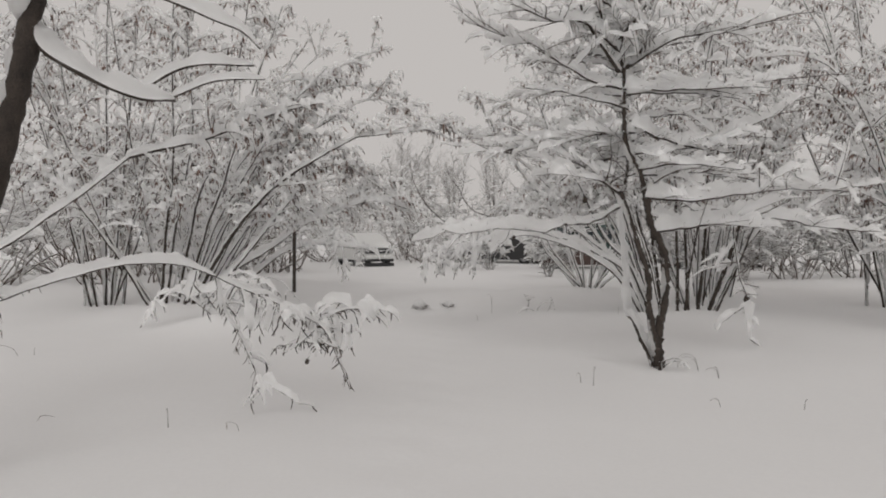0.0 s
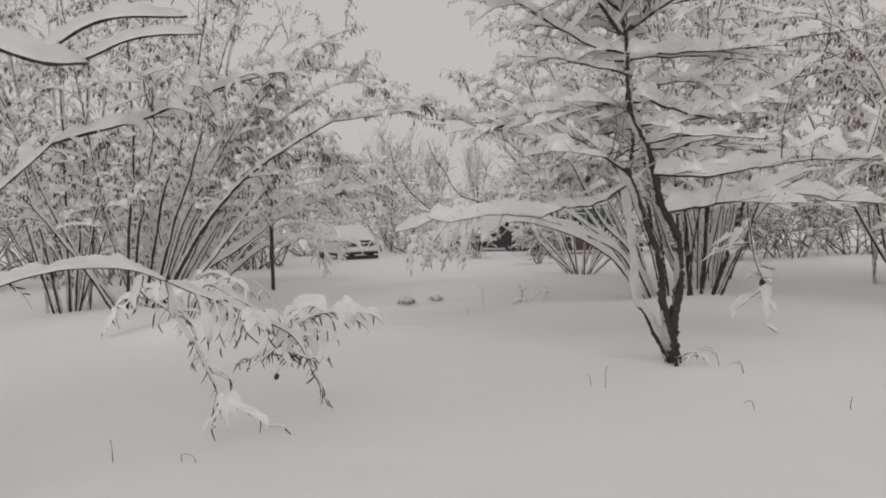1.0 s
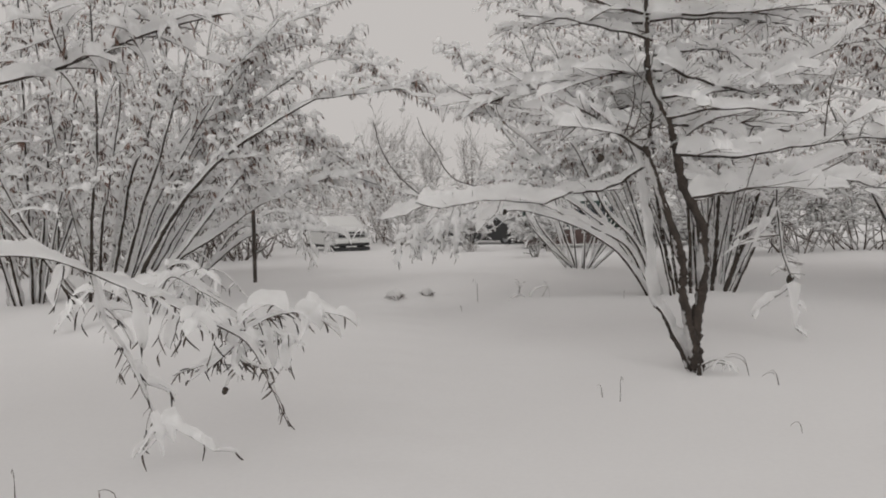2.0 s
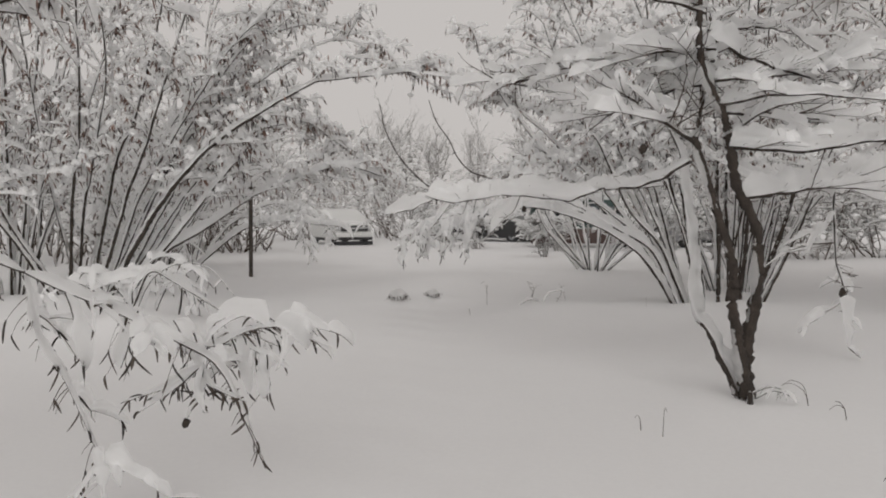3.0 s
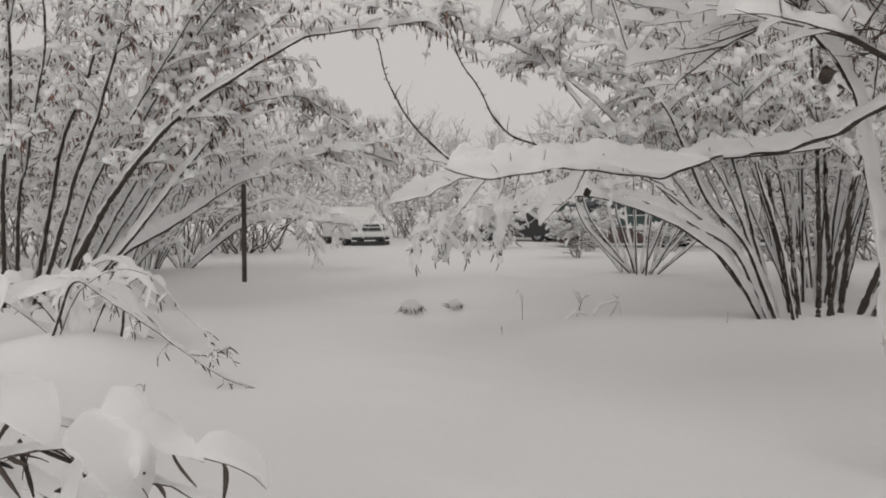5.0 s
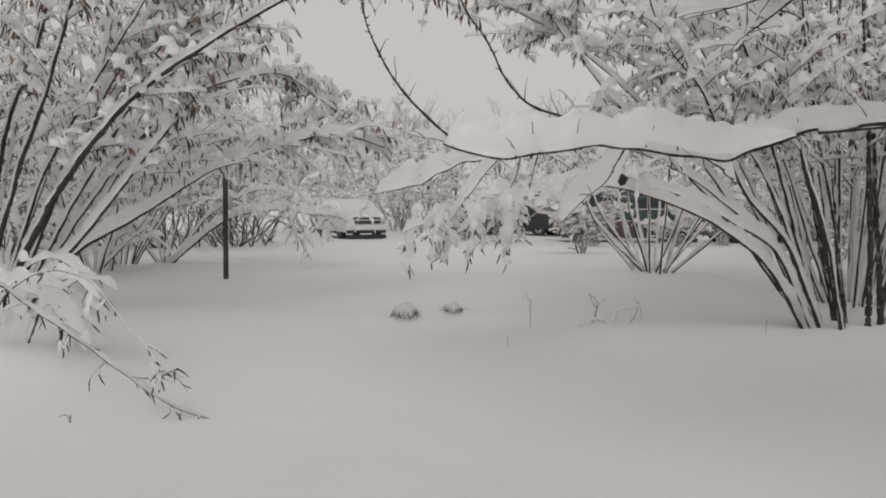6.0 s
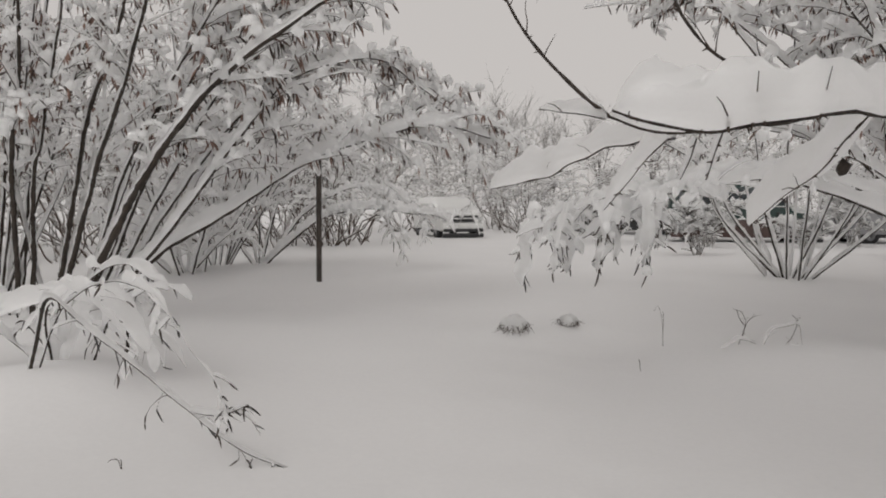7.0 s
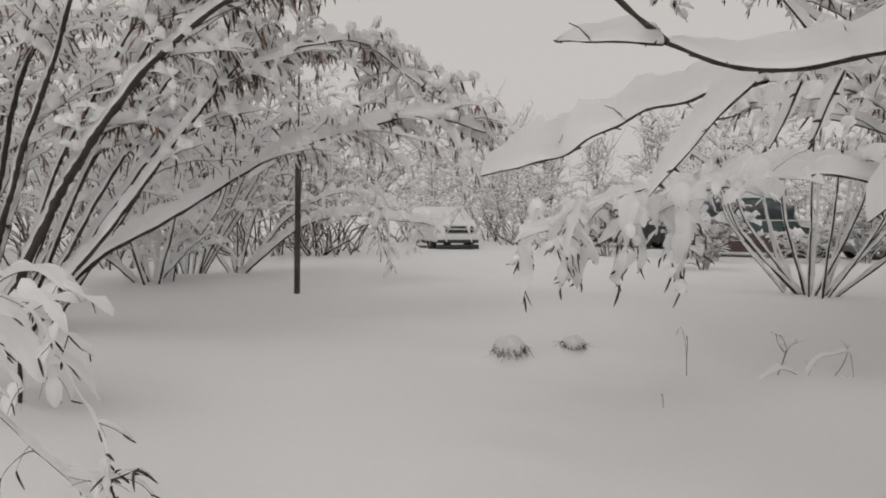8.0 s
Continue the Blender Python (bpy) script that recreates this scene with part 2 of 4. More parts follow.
    def clumps(self, lines, count, length=0.2, high=0.08, k=8):
        """Fat clods of snow that sit on a stretch of a branch."""
        B, m = lines.shape[:2]
        b = RNG.integers(0, B, count)
        seg = np.linalg.norm(lines[b, -1] - lines[b, 0], axis=-1)
        half = np.clip(length / np.maximum(seg, 0.05), 0.05, 0.9) * (m - 1) * RNG.uniform(0.5, 1.2, count) / 2
        mid = RNG.uniform(0.15, 0.9, count) * (m - 1)
        at = np.clip(mid[:, None] + np.linspace(-1, 1, 8 if k > 8 else 4)[None] * half[:, None], 0, m - 1.001)
        i = at.astype(int)
        P = lines[b[:, None], i] + (lines[b[:, None], i + 1] - lines[b[:, None], i]) * (at - i)[..., None]
        H = high * RNG.uniform(0.6, 1.4, (count, 1)) * (np.sin(np.linspace(0.2, 0.8, 8) * np.pi)[None] if k > 8 else np.array([[0.55, 1, 1, 0.55]]))
        self.snow.append(snow_tubes(P, np.full(H.shape, 0.004), H, k, 0.25, 0.6, 0.9, 0.06))

    def twigs(self, lines, per, length, r=0.004, snow=0.04, droop=0.3, n=5, s0=0.12, spread=0.8, lift=0.15, ks=6, wild=0.25):
        """Twigs to both sides of every line."""
        B, m = lines.shape[:2]
        at = RNG.uniform(s0, 1.0, (B, per)) * (m - 1)
        i = at.astype(int).clip(0, m - 2)
        b = np.arange(B)[:, None]
        p0 = (lines[b, i] + (lines[b, i + 1] - lines[b, i]) * (at - i)[..., None]).reshape(-1, 3)
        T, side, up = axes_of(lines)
        sign = np.where(RNG.random((B, per)) < 0.5, -1, 1)[..., None]
        d = T[b, i] * 0.65 + side[b, i] * spread * sign + UP * lift + RNG.normal(0, wild, (B, per, 3))
        L = RNG.uniform(0.5, 1.2, B * per) * length
        return self.shoots(p0, unit(d.reshape(-1, 3)), L, r, snow, droop, n, 3, ks)

    def leaves(self, lines, per, length=0.06, radius=0.005, s0=0.2, down=1.5, curl=0.0):
        B, m = lines.shape[:2]
        at = RNG.uniform(s0, 1.0, (B, per)) * (m - 1)
        i = at.astype(int).clip(0, m - 2)
        b = np.arange(B)[:, None]
        p0 = (lines[b, i] + (lines[b, i + 1] - lines[b, i]) * (at - i)[..., None]).reshape(-1, 3)
        T = unit(np.gradient(lines, axis=1))[b, i].reshape(-1, 3)
        if not curl:
            # few catkins are left low in a bush
            stay = RNG.random(len(p0)) < np.clip((p0[:, 2] - 0.7) / 1.8, 0.12, 1)
            p0, T = p0[stay], T[stay]
        count = len(p0)
        d = unit(T * 0.7 + RNG.normal(0, 0.45, (count, 3)) - UP * down)
        L = RNG.uniform(0.6, 1.5, count) * length
        (self.withered if curl else self.leaf).append(spindles(p0, d, L, radius * RNG.uniform(0.7, 1.4, count), curl))

    def crown(self, path, count, length=0.8, zmin=-9, toward=None, fat=0.75, leaf=1.0, s0=0.05, per=5, twig=0.28, size=1.0, grain=1.0):
        """Branches and twigs heaped with fat lumps of snow, with catkins hanging under them."""
        b = self.branches(path, count, length, s0=s0, snow=0.05 * fat, r=0.006, zmin=zmin, toward=toward, droop=0.3)
        if leaf:
            self.leaves(b, int(5 * leaf), 0.09 * size, 0.0095 * size)
        self.clumps(b, int(len(b) * 3 * grain), 0.12 / grain ** 0.4, 0.1 * fat, 6)
        t = self.twigs(b, per, twig, snow=0.035 * fat, n=4, r=0.0026, droop=0.28, ks=5, wild=0.6, lift=0.25)
        self.clumps(t, int(len(t) * 2 * grain), 0.085 / grain ** 0.4, 0.085 * fat, 5)
        if leaf:
            self.leaves(t, max(1, int(1.5 * leaf)), 0.085 * size, 0.009 * size)
        return b

    def finish(self):
        for name, got, mat, label in (("twig_growth", self.wood, TWIG, "thin dark crooked twigs"),
                                      ("twig_snow", self.snow, SNOW, "lumps of fresh snow on the twigs"),
                                      ("dry_foliage", self.leaf, CATKIN, "hanging brown catkins and dry leaves"),
                                      ("withered_foliage", self.withered, WITHERED, "small curled dark withered leaves")):
            if not got:
                continue
            base, V, F = 0, [], []
            for v, f in got:
                V.append(v - self.base)
                F.append(f + base)
                base += len(v)
            mesh_object(name, np.vstack(V), np.vstack(F), mat, self.root, label, kind="stuff")
        return self.root


# ---- ground ----
MOUNDS = [(-4.6, 13.6, 0.22, 1.1), (-3.1, 11.3, 0.17, 0.6), (-3.3, 11.2, 0.08, 0.4), (3.7, 13.3, 0.12, 0.9), (3.6, 19.2, 0.1, 0.9), (2.4, 8.2, 0.06, 0.5),
          (-0.4, 14.2, 0.07, 0.25), (0.15, 14.6, 0.05, 0.2), (1.6, 13.6, 0.08, 0.6), (0.6, 17.5, 0.12, 1.2), (-5.6, 19.5, 0.15, 1.2)]


def gz_arr(x, y):
    """Height of the snow cover."""
    x, y = np.asarray(x, float), np.asarray(y, float)
    z = 0.025 * np.sin(x * 0.7 + 1) * np.sin(y * 0.45) + 0.008 * np.sin(x * 1.9 + y * 0.8) + 0.005 * np.sin(y * 2.3 - x * 1.1)
    z = z + 0.02 - 0.25 * np.clip((y - 22) / 16, 0, 1)
    for mx, my, h, w in MOUNDS:
        z = z + h * np.exp(-((x - mx) ** 2 + (y - my) ** 2) / (2 * w * w))
    return z


def spaced(lo, hi, a, b, step, n):
    """Even steps between a and b, widening ones out to lo and hi."""
    g = np.linspace(0, 1, n) ** 2.5
    return np.unique(np.concatenate([a - (a - lo) * g, np.arange(a, b, step), b + (hi - b) * g]))


gx, gy = spaced(-600, 600, -9, 9, 0.13, 26), spaced(-500, 900, -1, 24, 0.14, 30)
X, Y = np.meshgrid(gx, gy)
Z = gz_arr(X, Y)
near = np.exp(-((X + 0.15) / 0.45) ** 2) * np.clip((Y + 1) / 2, 0, 1) * np.clip((18 - Y) / 6, 0, 1)
Z = Z - near * 0.007 * (1 + np.sin(Y * 8.5 + np.sign(X + 0.15) * 1.4))
far_roll = np.clip((np.hypot(X, Y) - 45) / 200, 0, 1)
Z = Z + far_roll * 2.0 * np.sin(X * 0.013 + 1) * np.sin(Y * 0.009)
idx = np.arange(X.size).reshape(X.shape)
gf = np.stack([idx[:-1, :-1], idx[:-1, 1:], idx[1:, 1:], idx[1:, :-1]], -1).reshape(-1, 4)
ground = mesh_object("ground", np.stack([X, Y, Z], -1).reshape(-1, 3), gf, GROUND)
tagged(ground, "deep smooth fresh snow covering open ground", "snow", kind="structure")


def on_ground(x, y):
    return (x, y, float(gz_arr(x, y)))


# ---- left hazel bush with arching stems ----
def hazel():
    p = Plant("hazel_bush", on_ground(-4.6, 13.5), "large multi-stemmed hazel bush arching under heavy snow", "bush")
    arcs = [
        ([(-4.45, 13.4, 0.1), (-3.99, 13.3, 0.92), (-3.41, 13.14, 1.71), (-2.72, 12.98, 2.35), (-1.61, 12.82, 2.99), (-1.1, 12.66, 3.09), (-0.04, 12.5, 3.17)], 0.055, 0.008, 0.09, 26),
        ([(-4.35, 13.5, 0.15), (-3.66, 13.5, 0.86), (-2.95, 13.5, 1.73), (-2.31, 13.5, 2.49)], 0.032, 0.01, 0.13, 14),
        ([(-4.2, 13.4, 0.15), (-3.74, 13.65, 0.78), (-3.23, 13.9, 1.12), (-2.57, 14.4, 1.65), (-1.95, 14.9, 1.95), (-1.3, 15.0, 2.1), (-0.7, 15.0, 1.95)], 0.034, 0.011, 0.16, 22),
        ([(-4.95, 13.4, 0.1), (-4.68, 13.0, 1.69), (-4.57, 13.0, 2.65), (-4.5, 12.8, 4.6), (-4.4, 12.7, 5.8)], 0.035, 0.008, 0.05, 16),
        ([(-4.9, 13.5, 0.1), (-4.62, 13.2, 1.46), (-4.53, 13.2, 1.93), (-4.3, 13.2, 3.3), (-4.2, 12.6, 4.9)], 0.03, 0.008, 0.05, 16),
        ([(-4.75, 13.6, 0.1), (-4.48, 13.6, 1.47), (-4.3, 13.6, 2.21), (-4.02, 13.6, 2.86), (-3.6, 13.5, 4.4), (-3.3, 13.3, 5.8)], 0.038, 0.008, 0.05, 18),
        ([(-4.55, 13.3, 0.1), (-4.1, 13.3, 1.56), (-3.87, 13.3, 2.16), (-3.64, 13.3, 2.85), (-3.2, 13.2, 4.1), (-2.7, 13.0, 5.3)], 0.04, 0.008, 0.06, 20),
        ([(-4.6, 13.7, 0.1), (-4.1, 13.8, 1.58), (-3.58, 13.8, 2.47), (-2.9, 13.9, 3.6), (-2.1, 14.0, 4.5)], 0.028, 0.008, 0.07, 18),
        ([(-5.0, 13.9, 0.1), (-5.4, 14.0, 1.5), (-5.7, 14.0, 3.2), (-5.9, 13.6, 5.6)], 0.032, 0.008, 0.05, 16),
        ([(-5.1, 13.6, 0.1), (-5.9, 13.4, 1.5), (-6.6, 13.2, 3.3), (-7.4, 13.0, 4.8)], 0.032, 0.008, 0.07, 18),
        ([(-5.1, 13.4, 0.1), (-5.6, 12.8, 1.3), (-6.2, 12.2, 2.3), (-7.0, 11.8, 2.8)], 0.028, 0.008, 0.08, 16),
        ([(-4.7, 13.9, 0.1), (-4.2, 14.6, 2.2), (-3.2, 15.2, 3.8), (-2.1, 15.4, 4.4), (-1.3, 15.4, 4.3)], 0.03, 0.008, 0.08, 22),
        ([(-4.5, 13.8, 0.1), (-3.2, 14.5, 2.2), (-2.1, 15.0, 2.8), (-1.5, 15.4, 2.55), (-1.0, 15.6, 2.15)], 0.028, 0.006, 0.09, 22),
        ([(-4.4, 14.0, 0.1), (-3.2, 15.0, 2.5), (-2.5, 15.7, 2.9), (-1.9, 16.1, 2.6)], 0.028, 0.006, 0.08, 22),
        ([(-4.7, 13.9, 0.1), (-4.0, 14.3, 1.8), (-3.1, 14.6, 3.2), (-2.6, 14.6, 3.9), (-2.0, 14.6, 4.4)], 0.028, 0.006, 0.07, 22),
        ([(-4.9, 13.8, 0.1), (-4.9, 14.8, 2.4), (-5.0, 15.2, 5.0), (-4.9, 15.3, 6.2)], 0.03, 0.008, 0.05, 18),
        ([(-4.5, 13.8, 0.1), (-3.2, 14.3, 2.6), (-2.0, 14.5, 3.7), (-1.2, 14.6, 4.0), (-0.6, 14.6, 3.6)], 0.028, 0.006, 0.07, 24),
        ([(-4.6, 13.9, 0.1), (-3.6, 14.1, 2.4), (-2.6, 14.2, 3.9), (-1.8, 14.2, 4.6), (-1.3, 14.2, 4.8)], 0.028, 0.006, 0.07, 22),
    ]
    for pts, r0, r1, sn, count in arcs:
        P, R = p.stem(pts, r0, r1, sn, gauge=0.8, step=0.04)
        p.branches(P, int(len(P) * 0.4), 0.035, s0=0.02, s1=0.8, snow=0, droop=0, lift=-0.2, r=0.006, n=3)
        behind = (0, 0.7, 0.1) if pts[-1][0] > -2.6 else (0, 0.25, 0)
        p.crown(P, int(count * 1.25), 0.75, 1.35, behind)
        if -1.5 < pts[-1][0] and pts[-1][2] < 3.15:
            n = len(P)
            w = p.branches(P[int(n * 0.55):], 8, 0.7, s0=0.0, snow=0.045, droop=0.55, r=0.005, lift=0.05, toward=(0, 0.5, 0))
            p.clumps(w, 16, 0.2, 0.08)
            t = p.twigs(w, 5, 0.26, snow=0.06, n=4, r=0.0032, droop=0.4)
            p.leaves(t, 2, 0.085, 0.008)
    return p.finish()


# ---- young tree with layered boughs beside the way ----
def fruit_tree():
    p = Plant("young_tree", on_ground(2.3, 8.1), "young dark-barked tree with layered snow-laden boughs", "tree")
    trunks = [
        ([(2.32, 8.1, -0.02), (2.29, 8.1, 0.41), (2.35, 8.1, 0.84), (2.34, 8.1, 1.27), (2.2, 8.1, 1.59), (2.1, 8.1, 2.06), (1.93, 8.1, 2.42), (1.9, 8.1, 3.22), (1.8, 8.1, 4.2), (1.7, 8.2, 4.9)], 0.052, 0.008, 0.03),
        ([(2.3, 8.05, 0.0), (2.17, 8.05, 0.67), (2.16, 8.05, 1.02), (1.97, 8.05, 1.6), (1.87, 8.05, 1.92)], 0.048, 0.024, 0.05),
        ([(2.28, 8.1, 0.0), (2.07, 8.2, 0.51), (1.99, 8.3, 0.68), (2.0, 8.4, 1.08), (1.98, 8.5, 1.5), (1.94, 8.6, 1.9), (1.75, 8.8, 2.3)], 0.035, 0.012, 0.1),
    ]
    for pts, r0, r1, sn in trunks:
        P, R = p.stem(pts, r0, r1, sn, BARK, "trunk", k=14, steep=0.8 if sn > 0.08 else 0.2, step=0.025, gauge=0.95)
        p.clumps(P[None], 16, 0.06, 0.018)
        p.plaster(P, R, "blown_snow", (-0.95, -0.3, 0), 0.025, 0.5)
        p.branches(P, 30, 0.07, s0=0.3, snow=0, droop=0, lift=0.2, r=0.0035, n=4)
    p.stem([(2.27, 7.98, -0.05), (2.26, 7.95, 0.08), (2.25, 7.94, 0.15)], 0.026, 0.02, 0.06, BARK, "stub", steep=0.9, step=0.03)
    for q in [(2.26, 7.95, 0.13), (2.28, 7.93, 0.1)]:
        b = p.stem([q, (q[0] + 0.12, 7.9, q[2] + 0.06), (q[0] + 0.26, 7.86, q[2] + 0.02)], 0.005, 0.003, 0.018, BARK, "stub", rough=0.35, step=0.03)[0]
        p.branches(b, 5, 0.1, snow=0.02, r=0.002, droop=0.8, lift=-0.3)
    boughs = [
        ([(1.87, 8.05, 1.9), (1.68, 8.2, 2.05), (1.55, 8.25, 2.1), (1.5, 8.3, 2.35)], 0.02, 0.006, 0.03, 3),
        ([(1.87, 8.05, 1.9), (1.96, 8.2, 2.03), (1.98, 8.2, 2.3), (1.9, 8.3, 2.8)], 0.02, 0.006, 0.03, 4),
        ([(1.87, 8.1, 1.76), (1.66, 8.5, 1.62), (1.42, 9.1, 1.56), (1.22, 9.36, 1.5), (0.85, 9.25, 1.545), (0.51, 8.98, 1.505), (0.34, 8.93, 1.48), (0.2, 8.9, 1.475), (0.07, 8.9, 1.5), (-0.01, 8.9, 1.53)], 0.011, 0.005, 0.16, 0),
        ([(0.85, 9.25, 1.545), (0.72, 9.5, 1.585), (0.53, 9.75, 1.575), (0.26, 9.76, 1.54), (0.05, 9.74, 1.605)], 0.008, 0.006, 0.12, 0),
        ([(0.055, 9.72, 1.6), (-0.06, 9.7, 1.69), (-0.205, 9.65, 1.83), (-0.36, 9.6, 2.1), (-0.42, 9.6, 2.35)], 0.007, 0.0035, 0, 0),
        ([(0.3, 9.83, 1.53), (0.23, 10.16, 1.54), (0.0, 10.46, 1.48), (-0.2, 10.75, 1.42), (-0.45, 11.0, 1.36)], 0.006, 0.003, 0.17, 0),
        ([(0.85, 9.3, 1.6), (0.58, 9.48, 1.68), (0.4, 9.5, 1.75), (0.265, 9.5, 1.88), (0.1, 9.5, 2.15), (0.02, 9.5, 2.38)], 0.007, 0.0035, 0, 0),
        ([(0.28, 9.84, 1.53), (0.18, 9.92, 1.42), (0.06, 10.0, 1.26)], 0.0035, 0.002, 0.1, 0),
        ([(0.38, 9.83, 1.53), (0.37, 9.9, 1.46), (0.34, 9.93, 1.38)], 0.003, 0.002, 0.05, 0),
        ([(0.47, 9.82, 1.55), (0.46, 9.9, 1.46), (0.44, 9.95, 1.38)], 0.003, 0.002, 0.05, 0),
        ([(0.85, 9.5, 1.58), (0.8, 9.8, 1.42), (0.63, 10.05, 1.2)], 0.0035, 0.002, 0.2, 0),
        ([(0.9, 9.28, 1.54), (1.25, 9.5, 1.5), (1.5, 9.9, 1.4)], 0.006, 0.003, 0.1, 0),
        ([(0.04, 9.7, 1.59), (-0.05, 9.8, 1.62), (-0.15, 9.9, 1.65), (-0.19, 9.95, 1.655)], 0.004, 0.002, 0.06, 0),
        ([(1.88, 8.1, 3.0), (1.48, 8.07, 3.13), (0.95, 8.03, 3.42), (0.34, 8.0, 3.65)], 0.014, 0.004, 0.11, 8),
        ([(1.84, 8.1, 3.4), (1.45, 7.93, 3.65), (1.07, 7.77, 3.64), (0.67, 7.6, 3.78)], 0.013, 0.004, 0.11, 7),
        ([(1.87, 8.1, 2.54), (1.45, 8.35, 2.55), (0.85, 8.6, 2.43)], 0.012, 0.004, 0.12, 7),
        ([(2.03, 8.1, 2.54), (1.7, 8.3, 2.59), (1.51, 8.5, 2.58), (0.93, 8.7, 2.47), (0.6, 8.8, 2.4)], 0.012, 0.004, 0.12, 7),
        ([(1.9, 8.1, 3.0), (2.4, 8.1, 2.98), (3.01, 8.1, 3.02), (3.6, 8.0, 3.1)], 0.013, 0.004, 0.12, 8),
        ([(2.13, 8.1, 1.86), (2.76, 7.95, 1.83), (3.48, 7.8, 1.94), (4.1, 7.7, 1.9)], 0.015, 0.004, 0.16, 9),
        ([(2.25, 8.1, 1.5), (2.85, 8.32, 1.56), (3.31, 8.55, 1.67), (4.01, 8.78, 1.61), (4.92, 9.0, 1.5)], 0.017, 0.004, 0.17, 10),
        ([(1.97, 8.1, 2.62), (2.64, 8.33, 2.43), (3.39, 8.57, 2.64), (4.18, 8.8, 3.11)], 0.014, 0.004, 0.14, 9),
        ([(1.94, 8.1, 3.22), (2.36, 7.97, 3.46), (2.71, 7.83, 3.51), (3.23, 7.7, 3.59)], 0.014, 0.004, 0.12, 8),
        ([(1.9, 8.1, 3.2), (2.06, 8.05, 3.4), (2.12, 8.05, 3.55), (2.17, 8.0, 3.93), (2.3, 8.0, 4.6)], 0.021, 0.007, 0.05, 6),
        ([(1.83, 8.1, 3.5), (2.0, 8.0, 3.72), (2.2, 8.0, 3.93), (2.5, 8.0, 4.3)], 0.014, 0.005, 0.06, 5),
        ([(1.89, 8.1, 3.25), (1.77, 8.05, 3.54), (1.55, 8.0, 3.93), (1.3, 8.0, 4.4)], 0.02, 0.006, 0.06, 5),
        ([(1.85, 8.1, 3.18), (1.69, 8.0, 3.37), (1.38, 7.95, 3.93), (1.05, 7.9, 4.5)], 0.021, 0.006, 0.06, 6),
        ([(2.1, 8.1, 2.1), (2.6, 8.6, 2.15), (3.3, 9.2, 2.2), (4.0, 9.6, 2.1)], 0.013, 0.004, 0.15, 8),
        ([(2.0, 8.1, 2.3), (1.7, 8.9, 2.3), (1.5, 9.7, 2.15)], 0.012, 0.004, 0.14, 7),
        ([(2.9, 8.4, 1.58), (3.44, 9.1, 1.6), (3.55, 9.33, 1.25), (3.67, 9.47, 0.95), (3.86, 9.6, 0.6)], 0.01, 0.004, 0.06, 5),
    ]
    for pts, r0, r1, sn, count in boughs:
        P, R = p.stem(pts, r0, r1, sn, BARK, "bough", rough=0.16 if count else 0.07, step=0.028, fade=0.3, wiggle=0.014, gauge=1.1, load=(1, 0.65) if count or sn < 0.16 else (0.35, 1), bare=sn == 0)
        p.branches(P, int(len(P) * (0.28 if count else 0.1)), 0.14, s0=0.03, s1=0.85, snow=0, droop=0.0, lift=0.45, out=0.4, keep=0.3, r=0.003, n=4, toward=(0, -0.75, 0))
        p.branches(P, int(len(P) * 0.6), 0.025, s0=0.02, snow=0, droop=0, lift=-0.1, out=0.8, r=0.0045, n=3, toward=(0, -0.4, 0))
        if not count:
            continue
        q = p.branches(P, 6, 0.6, s0=0.1, snow=0, droop=-0.03, lift=0.15, r=0.006, n=10, toward=(0, -0.55, 0))
        p.twigs(q, 8, 0.09, r=0.003, snow=0, droop=0, n=3, lift=0.2)
        b = p.branches(P, count + 4, 0.5, s0=0.05, snow=0.08, droop=0.03, lift=0.08, toward=(0, 0.5, 0), r=0.006, n=10, ks=8)
        t = p.twigs(b, 3, 0.26, snow=0.06, droop=0.1, n=5, ks=7)
        p.branches(P, count * 4, 0.16, s0=0.05, snow=0, droop=0.0, lift=0.3, r=0.0035, n=4)
        p.twigs(b, 3, 0.1, snow=0, droop=0, n=3, lift=0.5)
        p.leaves(t, 1, 0.035, 0.004)
    p.stem([(1.46, 8.95, 1.58), (1.62, 8.75, 1.585), (1.8, 8.5, 1.6)], 0.008, 0.004, 0.1, BARK, "bough", rough=0.16, step=0.03)
    p.slab([(0.0, 8.95, 1.54), (0.2, 8.93, 1.49), (0.34, 8.95, 1.495), (0.51, 9.0, 1.52), (0.85, 9.2, 1.56), (1.2, 9.27, 1.515), (1.42, 9.05, 1.575)], 0.13)
    foot = np.array([(0.271, 8.89, 1.47), (0.335, 8.93, 1.477), (0.367, 8.93, 1.489), (0.512, 8.97, 1.506), (0.85, 9.2, 1.54), (1.0, 9.25, 1.53)])
    p.shoots(foot, unit(np.array([(-0.1, -0.6, 0.8), (0.02, -0.6, 0.9), (-0.1, -0.6, 0.8), (0.0, -0.6, 0.8), (0.1, -0.6, 0.7), (-0.2, -0.6, 0.7)])), np.array([0.12, 0.17, 0.12, 0.12, 0.11, 0.1]), 0.0042, 0, 0, 5)
    for k in range(66):
        z, a = 1.95 + 3.0 * k / 66 + RNG.normal(0, 0.04), 2.4 * k
        reach = RNG.uniform(0.7, 1.5) * (1.25 - 0.12 * z)
        if (math.cos(a) < -0.2 and z < 2.5) or math.sin(a) < (-0.6 if z < 2.4 else -0.05):
            continue
        x0, y0 = 2.3 - 0.16 * z + 0.1, 8.1
        dx, dy = math.cos(a) * reach, math.sin(a) * reach
        tip = RNG.uniform(-0.05, 0.38)
